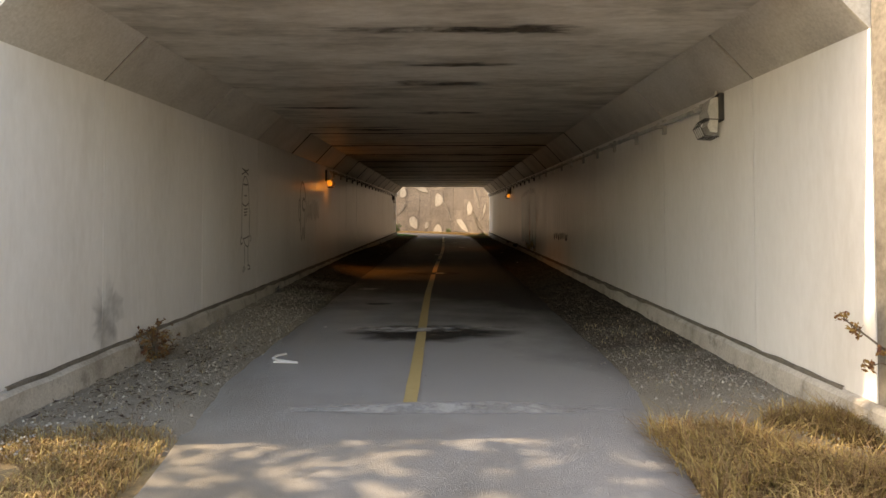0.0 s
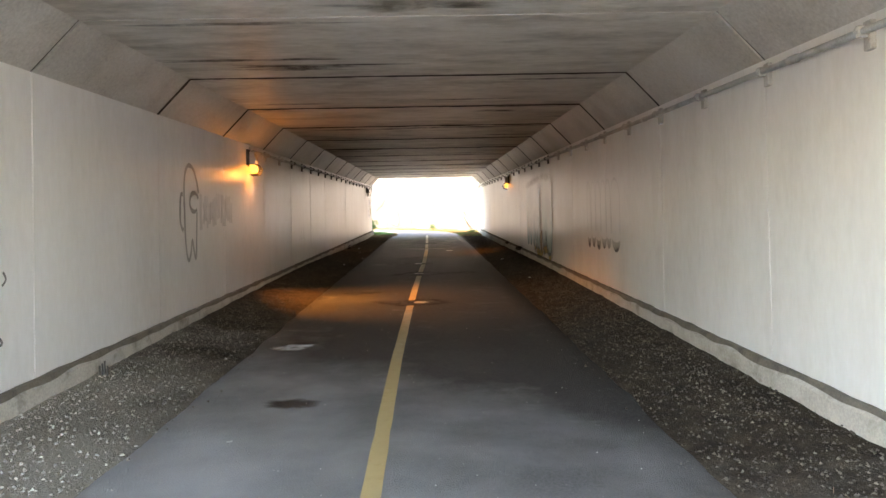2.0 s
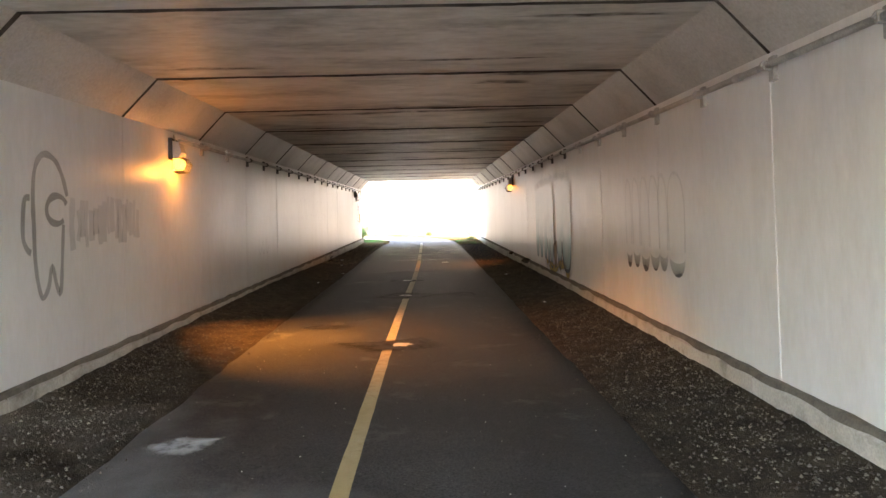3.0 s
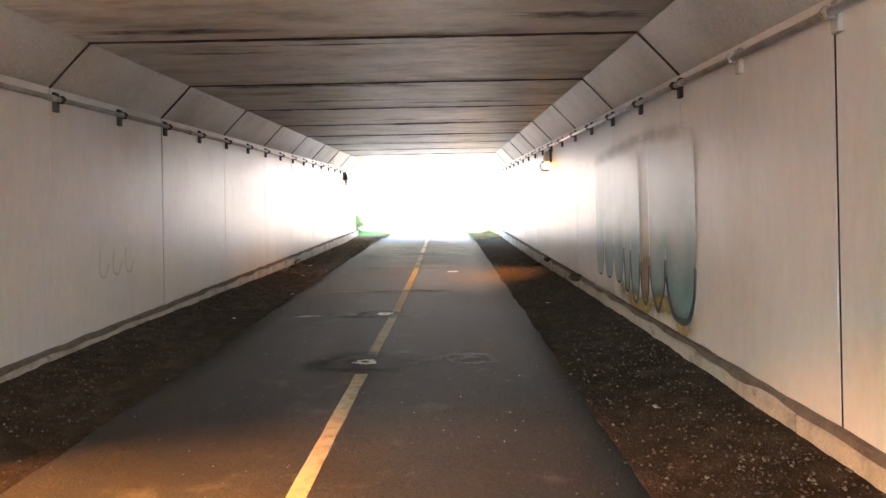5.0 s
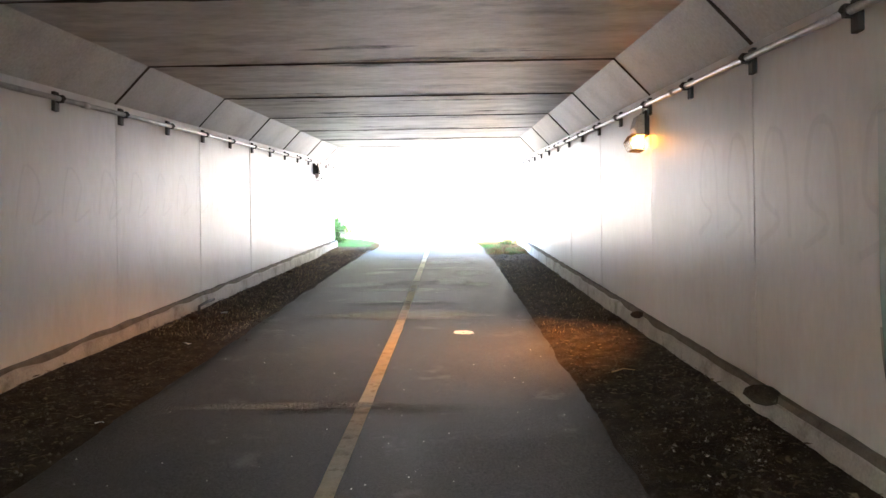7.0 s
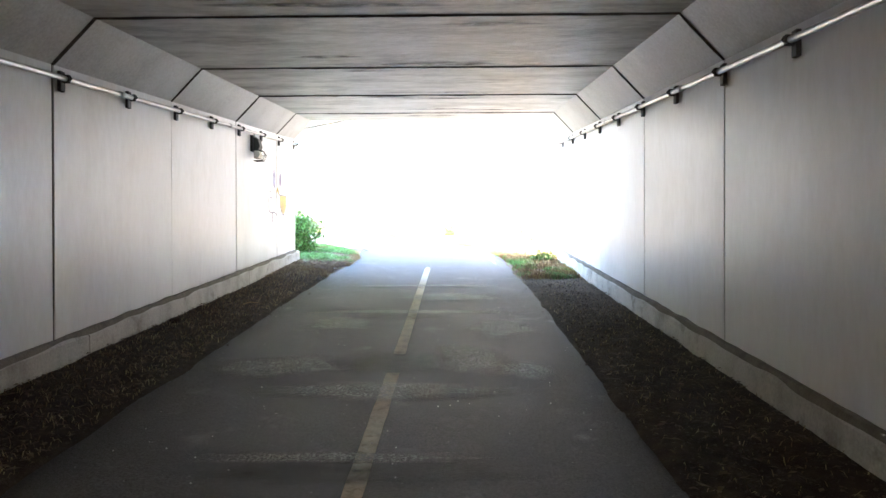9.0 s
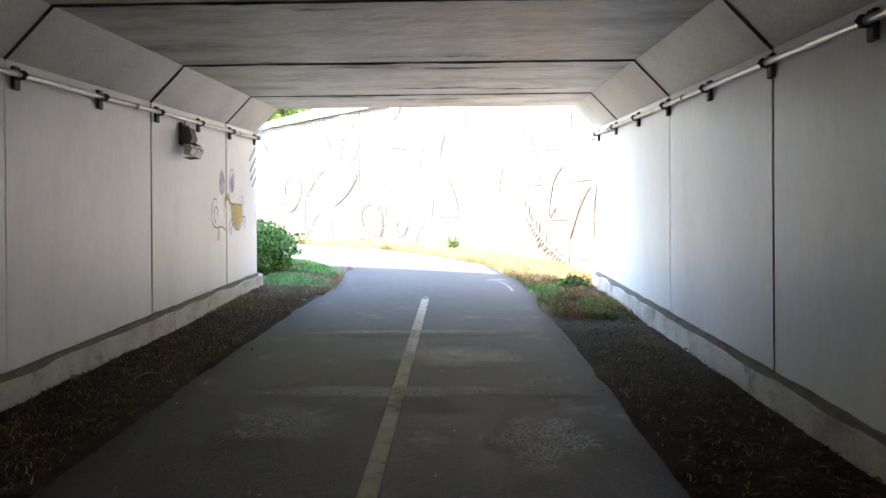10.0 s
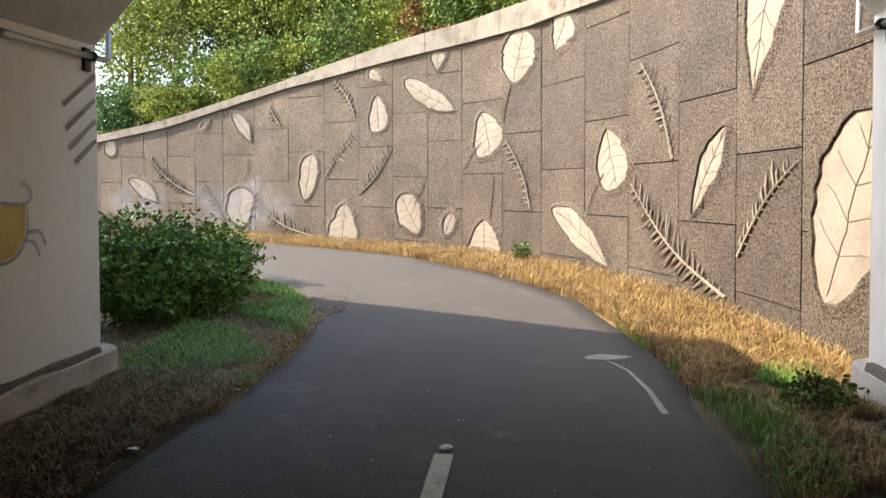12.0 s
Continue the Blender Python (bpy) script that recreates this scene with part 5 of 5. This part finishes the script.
    for pts in (circle(-2.02, 1.64, 0.10, 0.17, 0.2, 4.2), [(-2.17, 1.49), (-2.08, 1.35), (-1.85, 1.335), (-1.60, 1.32), (-1.56, 1.40), (-1.63, 1.45)],
                [(-2.06, 1.32), (-2.03, 1.16), (-1.95, 1.03), (-1.82, 0.975), (-1.69, 1.0), (-1.60, 1.12), (-1.59, 1.30)],
                [(-2.02, 1.15), (-2.12, 1.08), (-2.16, 0.97)], [(-1.98, 1.08), (-2.07, 1.0), (-2.09, 0.92)], [(-1.60, 1.14), (-1.49, 1.14), (-1.43, 1.05)], [(-1.62, 1.09), (-1.53, 1.07), (-1.49, 0.98)],
                [(-2.27, 1.44), (-2.30, 1.36), (-2.26, 1.28)], [(-2.62, 1.40), (-2.72, 1.41), (-2.79, 1.30), (-2.80, 1.17), (-2.74, 1.08), (-2.60, 1.04), (-2.45, 1.05), (-2.28, 0.99)],
                [(-2.57, 1.18), (-2.60, 1.29), (-2.68, 1.30), (-2.72, 1.20), (-2.66, 1.10)], [(-2.56, 1.04), (-2.58, 0.95), (-2.60, 0.88)], [(-2.54, 1.04), (-2.53, 0.95), (-2.55, 0.87)]):
        stroke(g, -1, pts, 0.026, P_MAUVEL, 0.0105)
    # dark slanting bars by the mouth
    g = graffiti("four slanting dark bars on the wall edge")
    for z0, z1, y0 in ((1.96, 2.20, -1.24), (1.80, 2.03, -1.22), (1.67, 1.88, -1.19), (1.58, 1.74, -1.12)):
        stroke(g, -1, [(y0, z0), ((y0 - 0.9) / 2, (z0 + z1) / 2), (-0.90, z1)], 0.045, P_FADEG)


P_FADEG = soft_paint("thin grey spray", (0.16, 0.15, 0.145), 2.3, 2.6, 0.75)
P_FADEW = soft_paint("washed thin grey spray", (0.22, 0.205, 0.195), 2.3, 2.6, 0.5)
P_FADEH = soft_paint("thin blue-grey spray", (0.13, 0.14, 0.155), 0.72, 0.99, 0.85)
P_FAINT = soft_paint("rubbed grey spray", (0.25, 0.235, 0.225), 2.3, 2.6, 0.25)
P_RUSTF = soft_paint("thin rust spray", (0.42, 0.25, 0.19), 1.3, 1.9, 0.2)
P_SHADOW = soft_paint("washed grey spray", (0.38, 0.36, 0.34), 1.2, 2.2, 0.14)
P_PALE = soft_paint("pale buffing", (0.56, 0.545, 0.525), 2.2, 2.6, 0.055)
P_PEACH = soft_paint("sprayed peach", (0.72, 0.57, 0.40), 0.6, 1.7, 0.5)
P_TEALS = soft_paint("sprayed teal", (0.05, 0.22, 0.25), 0.75, 2.0, 0.92)
P_TEALS.name = "sprayed teal fading into white paint"
nt = P_TEALS.node_tree
bsdf = nt.nodes["Principled BSDF"]
fade, tint = bsdf.inputs["Alpha"].links[0], bsdf.inputs["Base Color"].links[0]
blend = nt.nodes.new("ShaderNodeMixRGB")
blend.inputs[1].default_value = (0.82, 0.81, 0.79, 1)
nt.links.new(fade.from_socket, blend.inputs[0])
nt.links.new(tint.from_socket, blend.inputs[2])
nt.links.remove(fade)
bsdf.inputs["Alpha"].default_value = 1.0
nt.links.new(blend.outputs[0], bsdf.inputs["Base Color"])
for link in list(bsdf.inputs["Roughness"].links):
    nt.links.remove(link)
bsdf.inputs["Roughness"].default_value = 0.34
P_TEALL = soft_paint("sprayed dark teal", (0.02, 0.055, 0.07), 0.55, 1.1, 0.95)
P_OCHREF = mottled("thin sprayed ochre", (0.78, 0.67, 0.40), 0.25, 2.2, 0.25, 0.55, 0.5)
P_OCHRES = mottled("sprayed ochre", (0.72, 0.55, 0.16), 0.6, 2.2, 0.25, 0.55, 0.5)
P_MAUVES = soft_paint("sprayed mauve", (0.36, 0.31, 0.58), 1.7, 2.4, 0.5)
P_YELS = soft_paint("sprayed yellow", (0.70, 0.48, 0.09), 2.0, 2.6, 0.8)
P_MAUVEL = soft_paint("sprayed mauve line", (0.20, 0.17, 0.27), 2.0, 2.6, 0.6)
build_graffiti()


# ---- marks and litter on the path ----
def flat_blob(cx, cy, rx, ry, seed, lift, n=48, rough=0.35):
    """An uneven flat patch in rings; the second list tells how thickly each ring is covered."""
    rings, v, f, cover = (0.0, 0.35, 0.6, 0.8, 0.92, 1.0), [], [], []
    for k, q in enumerate(rings):
        for i in range(n):
            a = 6.2832 * i / n
            r = q * (1 + rough * noise.noise((math.cos(a) * 1.6 + seed, math.sin(a) * 1.6, 2)) + 0.8 * rough * noise.noise((math.cos(a) * 6 + seed, math.sin(a) * 6, 5)))
            x, y = cx + rx * r * math.cos(a), cy + ry * r * math.sin(a)
            v.append((x, y, zg(y) + 0.012 * (1 - (x / PATH) ** 2) + lift))
            cover.append((1.0, 1.0, 0.9, 0.55, 0.22, 0.0)[k])
            if k:
                a0, b0 = (k - 1) * n, k * n
                f.append((a0 + i, a0 + (i + 1) % n, b0 + (i + 1) % n, b0 + i))
    return v, f, cover


M_CRUST = mottled("pale mineral crust", (0.46, 0.46, 0.465), 0.85, 5.0, 0.34, 0.55)
M_DAMP = mottled("dark damp stain", (0.016, 0.015, 0.015), 0.85, 4.0, 0.2, 0.5, 0.55)
# pale crust lines, and wider patches that paint in the asphalt's sheen
M_SALT_SHEEN = mottled("mineral flecks with painted sheen", (0.40, 0.40, 0.385), 0.85, 60.0, 0.34, 0.66, 0.58)
M_DRIP = mottled("thin damp drip stain", (0.018, 0.017, 0.016), 0.55, 7.0, 0.3, 0.6, 0.6)
M_CHALKW = soft_paint("white chalky paint", (0.75, 0.75, 0.74), 50, 60, 0.95)


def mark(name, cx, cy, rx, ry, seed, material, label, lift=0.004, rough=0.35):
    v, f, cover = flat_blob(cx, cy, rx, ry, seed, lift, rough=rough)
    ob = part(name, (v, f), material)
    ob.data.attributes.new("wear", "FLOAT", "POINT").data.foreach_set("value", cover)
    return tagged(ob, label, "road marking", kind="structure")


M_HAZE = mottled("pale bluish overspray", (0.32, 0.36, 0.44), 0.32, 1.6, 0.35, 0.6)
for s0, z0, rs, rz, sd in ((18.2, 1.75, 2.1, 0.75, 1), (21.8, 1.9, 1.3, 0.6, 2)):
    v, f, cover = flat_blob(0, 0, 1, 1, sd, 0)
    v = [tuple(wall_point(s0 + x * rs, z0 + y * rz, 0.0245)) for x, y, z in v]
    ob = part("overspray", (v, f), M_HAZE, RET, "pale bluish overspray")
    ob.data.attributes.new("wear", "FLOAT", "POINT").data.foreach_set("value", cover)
mark("crust_patch", -0.25, -31.0, 0.75, 0.22, 1, M_CRUST, "pale dried crust across the asphalt", 0.007)
mark("crust_patch", 0.25, -34.15, 1.25, 0.16, 12, M_CRUST, "pale broken crust band across the asphalt", 0.006)
mark("damp_stain", -0.10, -31.2, 1.0, 0.55, 2, M_DAMP, "dark damp stain around the dried crust", 0.004)
mark("crust_patch", 0.75, -30.9, 0.22, 0.10, 3, M_CRUST, "small pale dried crust on the asphalt", 0.007)
mark("damp_stain", -0.85, -28.8, 0.20, 0.14, 4, M_DAMP, "small dark oily stain on the asphalt", 0.005)
mark("crust_patch", -1.22, -26.8, 0.24, 0.20, 5, M_CRUST, "pale scraped patch on the asphalt", 0.005)
mark("damp_stain", -0.05, -23.85, 0.62, 0.35, 6, M_DAMP, "round dark damp stain on the centre line", 0.006)
mark("damp_stain", -0.05, -19.7, 0.55, 0.40, 7, M_DAMP, "round dark damp stain on the centre line", 0.006)
mark("damp_stain", 0.85, -19.6, 0.30, 0.24, 8, M_DAMP, "dark damp stain on the asphalt", 0.005)
mark("damp_stain", -0.2, -17.3, 0.45, 0.26, 9, M_DAMP, "dark damp stain on the centre line", 0.006)
mark("damp_stain", -0.95, -22.6, 0.30, 0.16, 10, M_DAMP, "dark damp stain on the asphalt", 0.005)
mark("crust_patch", -0.85, -17.3, 0.55, 0.07, 11, M_CRUST, "pale dotted crust line across the asphalt", 0.007)
for i, (x, y, rx, ry) in enumerate(((0.05, -4.15, 1.45, 0.09), (0.0, -6.3, 1.5, 0.13), (-0.85, -8.75, 0.60, 0.38), (0.62, -8.5, 0.42, 0.55), (1.08, -8.8, 0.26, 0.28), (1.0, -7.2, 0.38, 0.55),
                                     (-0.65, -7.0, 0.42, 0.42), (0.0, -9.4, 1.0, 0.25), (0.5, -5.2, 0.7, 0.4), (-0.1, -10.6, 0.95, 0.09), (0.05, -11.6, 1.2, 0.4), (-0.5, -15.2, 0.9, 0.10))):
    mark("crust_patch", x, y, rx, ry, 20 + i, M_SALT_SHEEN, "pale mineral flecks and painted sheen across the path under a roof joint", 0.0075)
for i, (x, y, rx, ry) in enumerate(((0.0, -4.36, 0.95, 0.12), (0.0, -6.62, 0.62, 0.20), (0.0, -8.6, 0.50, 0.38), (0.1, -10.8, 1.0, 0.14), (0.1, -15.3, 0.9, 0.14))):
    mark("damp_stain", x, y, rx, ry, 40 + i, M_DRIP, "dark damp drip stain under a roof joint", 0.0082)


def ring(cx, cy, r, w, seed):
    v, f = [], []
    n = 36
    for i in range(n):
        a = 6.2832 * i / n
        for k, q in enumerate((r - w, r + w)):
            q *= 1 + 0.5 * noise.noise((math.cos(a) * 2 + seed, math.sin(a) * 2, k)) + 0.35 * noise.noise((math.cos(a) * 6 + seed, math.sin(a) * 6, k))
            x, y = cx + q * math.cos(a), cy + q * 0.9 * math.sin(a)
            v.append((x, y, zg(y) + 0.0225))
        j = (i + 1) % n
        f.append((2 * i, 2 * i + 1, 2 * j + 1, 2 * j))
    return v, f


for x, y, r, w, sd in ((-0.07, -19.7, 0.065, 0.03, 1), (-0.11, -17.27, 0.06, 0.04, 2), (0.77, -12.75, 0.06, 0.045, 3), (0.03, -23.87, 0.05, 0.05, 4)):
    tagged(part("white_mark", ring(x, y, r, w, sd), M_CHALKW), "splashed white ring mark on the asphalt", "road marking", kind="structure")


def arrow_mark():
    bm = bmesh.new()

    def strip(pts, w):
        prev = None
        for i, p in enumerate(pts):
            d = Vector(pts[min(i + 1, len(pts) - 1)]) - Vector(pts[max(0, i - 1)])
            d.normalize()
            ww = w[i] if isinstance(w, list) else w
            q = [(p[0] - d.y * ww, p[1] + d.x * ww), (p[0] + d.y * ww, p[1] - d.x * ww)]
            cur = [bm.verts.new((a, b, zg(b) + 0.018)) for a, b in q]
            if prev:
                bm.faces.new((prev[0], prev[1], cur[1], cur[0]))
            prev = cur
    strip([(1.05, -0.02), (1.2, -0.35), (1.27, -0.8), (1.29, -1.25)], [0.008, 0.012, 0.018, 0.022])
    strip([(0.92, -0.03), (1.05, 0.02), (1.2, 0.02), (1.28, 0.05)], [0.03, 0.09, 0.05, 0.01])
    return bm


tagged(part("painted_arrow", arrow_mark(), soft_paint("faint white paint", (0.6, 0.6, 0.6), 50, 60, 0.5)), "faint white curved arrow sprayed on the asphalt", "road marking", kind="structure")
bm = bmesh.new()
for k, (a, b) in enumerate((((-1.37, -32.33), (-1.44, -32.42)), ((-1.44, -32.42), (-1.45, -32.52)), ((-1.45, -32.52), (-1.39, -32.60)), ((-1.39, -32.60), (-1.20, -32.70)), ((-1.40, -32.68), (-1.18, -32.71)))):
    tube(bm, [(a[0], a[1], zg(a[1]) + 0.012), (b[0], b[1], zg(b[1]) + 0.012)], 0.012, 5)
tagged(part("painted_hook", bm, M_CHALKW), "small white hook mark sprayed on the asphalt", "road marking", kind="structure")

# reflector stud at the end of the line
bm = bmesh.new()
tube(bm, [(0, 0, -0.005), (0, 0, 0.008), (0, 0, 0.018)], [0.038, 0.036, 0.02], 14)
ob = part("road_stud", bm, M_WHITE)
ob.location = (0.04, -1.88, zg(-1.88) + 0.012)
tagged(ob, "small white road stud ending the yellow line", "road stud")


def litter(x, y, side_u, size, material, label, seed):
    rnd = random.Random(seed)
    bm = bmesh.new()
    g = [[bm.verts.new(((i - 1) * size * 0.5 + rnd.uniform(-1, 1) * size * 0.15, (j - 1) * size * 0.5 + rnd.uniform(-1, 1) * size * 0.15, rnd.uniform(0, 0.4) * size)) for j in range(3)] for i in range(3)]
    for i in range(2):
        for j in range(2):
            bm.faces.new((g[i][j], g[i + 1][j], g[i + 1][j + 1], g[i][j + 1]))
    bmesh.ops.solidify(bm, geom=bm.faces[:], thickness=0.003)
    ob = part("paper_scrap", bm, material)
    ob.location = (x, y, zg(y) + side_u)
    ob.rotation_euler = (0, 0, rnd.uniform(0, 6))
    tagged(ob, label, "litter", "scattered litter")


M_PAPER = mat("white paper", (0.7, 0.7, 0.68), 0.8)
for i, (x, y, u, s) in enumerate(((-1.62, -15.6, 0.04, 0.05), (-1.85, -17.6, 0.05, 0.05), (-2.15, -11.6, 0.06, 0.08), (-1.95, -13.3, 0.05, 0.06), (1.95, -16.9, 0.05, 0.06), (2.0, -21.2, 0.05, 0.05), (-1.25, -30.9, 0.016, 0.04), (-1.05, -29.6, 0.016, 0.03), (-1.48, -1.05, 0.02, 0.05), (-1.6, -2.1, 0.03, 0.06))):
    litter(x, y, u, s, M_PAPER, "small crumpled scrap of white paper", i)


# damp streaks on the soffit, mostly along the joints, and a stain above the weed
rnd = random.Random(31)
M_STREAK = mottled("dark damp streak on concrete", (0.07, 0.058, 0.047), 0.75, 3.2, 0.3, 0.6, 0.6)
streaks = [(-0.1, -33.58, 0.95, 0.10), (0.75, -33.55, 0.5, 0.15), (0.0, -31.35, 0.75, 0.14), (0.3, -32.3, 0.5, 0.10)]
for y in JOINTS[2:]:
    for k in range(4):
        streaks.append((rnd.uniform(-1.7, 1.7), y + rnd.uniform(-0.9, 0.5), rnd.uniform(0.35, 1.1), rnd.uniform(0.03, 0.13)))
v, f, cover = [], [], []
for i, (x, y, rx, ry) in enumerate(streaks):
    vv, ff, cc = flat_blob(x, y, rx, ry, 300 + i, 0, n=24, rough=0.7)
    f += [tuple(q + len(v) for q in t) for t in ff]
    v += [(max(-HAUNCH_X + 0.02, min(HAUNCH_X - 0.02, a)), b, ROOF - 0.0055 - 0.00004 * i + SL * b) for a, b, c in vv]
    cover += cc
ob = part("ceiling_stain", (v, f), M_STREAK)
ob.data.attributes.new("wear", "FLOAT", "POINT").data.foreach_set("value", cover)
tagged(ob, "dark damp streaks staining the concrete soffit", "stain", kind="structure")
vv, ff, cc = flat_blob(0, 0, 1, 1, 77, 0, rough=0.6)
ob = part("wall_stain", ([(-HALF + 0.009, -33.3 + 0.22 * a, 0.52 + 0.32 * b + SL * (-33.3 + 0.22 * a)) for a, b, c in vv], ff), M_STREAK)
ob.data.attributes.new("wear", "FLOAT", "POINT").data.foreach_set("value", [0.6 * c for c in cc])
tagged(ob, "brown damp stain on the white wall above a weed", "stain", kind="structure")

# lime drips at the mouth
for i, (x, l) in enumerate(((1.22, 0.10), (1.40, 0.08), (1.86, 0.03))):
    bm = bmesh.new()
    z = ROOF + SL * (Y_IN + 0.03)
    tube(bm, [(x, Y_IN + 0.03, z + 0.01), (x + 0.004, Y_IN + 0.03, z - l * 0.5), (x + 0.002, Y_IN + 0.03, z - l)], [0.008, 0.006, 0.002], 6)
    tagged(part("lime_drip", bm, M_WHITE), "thin white lime drip hanging from the soffit edge", "lime drip", "lime drips")

# dark blocks and a stub beside the ledges
def stub(x, y, label):
    bm = bmesh.new()
    for k in range(4):
        tube(bm, [(0.02 * k - 0.03, 0.015 * (k % 2), 0), (0.02 * k - 0.028, 0.01, 0.13 + 0.02 * (k % 3))], 0.008, 5)
    ob = part("pipe_stub", bm, M_BLACK)
    ob.location = (x, y, zg(y) + 0.05)
    tagged(ob, label, "pipe stub")


stub(-2.47, -28.2, "cluster of short black pipe stubs by the ledge")


def clod(x, y, z, r, label, seed):
    bm = bmesh.new()
    bmesh.ops.create_icosphere(bm, subdivisions=2, radius=r)
    for v in bm.verts:
        v.co *= 1 + 0.4 * noise.noise(v.co * 9 + Vector((seed, 0, 0)))
        v.co.z *= 0.55
    ob = part("soil_clod", bm, M_SOIL, smooth=True)
    ob.location = (x, y, zg(y) + z)
    tagged(ob, label, "clod", "clods along the ledge")


for i, (x, y, z, r) in enumerate(((2.52, -15.84, 0.25, 0.11), (2.53, -13.08, 0.25, 0.07), (-2.42, -12.0, 0.08, 0.09), (2.44, -12.4, 0.08, 0.07), (-2.42, -7.0, 0.06, 0.06))):
    clod(x, y, z, r, "dark clod of soil lying by the ledge", i)
bm = bmesh.new()
tube(bm, [(-2.44, -11.65, zg(-11.65) + 0.07), (-2.46, -11.58, zg(-11.58) + 0.15), (-2.47, -11.3, zg(-11.3) + 0.16), (-2.48, -11.0, zg(-11.0) + 0.15)], 0.018, 8)
tagged(part("bent_pipe", bm, M_BLACK, smooth=True), "short bent dark pipe lying against the ledge", "pipe")
for i, (x, y, a, l) in enumerate(((1.9, -14.6, 0.4, 0.22), (-2.0, -6.1, 1.0, 0.25), (-2.1, -2.6, 0.3, 0.4), (-2.2, -2.2, 0.8, 0.3), (1.6, -34.7, -0.2, 0.35))):
    bm = bmesh.new()
    z = zg(y) + 0.07
    tube(bm, [(x, y, z), (x + l * math.cos(a) * 0.5, y + l * math.sin(a) * 0.5, z + 0.02), (x + l * math.cos(a), y + l * math.sin(a), z)], [0.006, 0.005, 0.003], 5)
    tagged(part("twig", bm, M_DRY), "pale dry twig on the soil", "twig", "fallen twigs")

# dry stalk with seed heads at the entrance
plant = empty("seed_stalk", "leaning dry stalk with rusty seed heads among the grass", "plant", m=Matrix.Translation((2.54, -35.0, ground_z(2.54, -35.0))))
bm = bmesh.new()
tube(bm, [(0.02, -0.3, 0), (0.03, -0.25, 0.36), (0.0, -0.1, 0.56), (-0.14, 0.1, 0.74)], [0.009, 0.008, 0.007, 0.004], 5)
tube(bm, [(0.02, -0.2, 0.44), (-0.08, -0.15, 0.52), (-0.14, -0.12, 0.50)], [0.005, 0.004, 0.002], 5)
part("stem", bm, M_BARK, plant)
for k, q in enumerate(((-0.14, 0.1, 0.75), (-0.10, 0.06, 0.69), (-0.08, 0.08, 0.66), (-0.14, -0.12, 0.50), (-0.04, -0.1, 0.58), (0.02, -0.24, 0.40))):
    part("seed_head", leaves(40, q, (0.045, 0.045, 0.035), 0.03, 900 + k), M_LEAFR, plant)
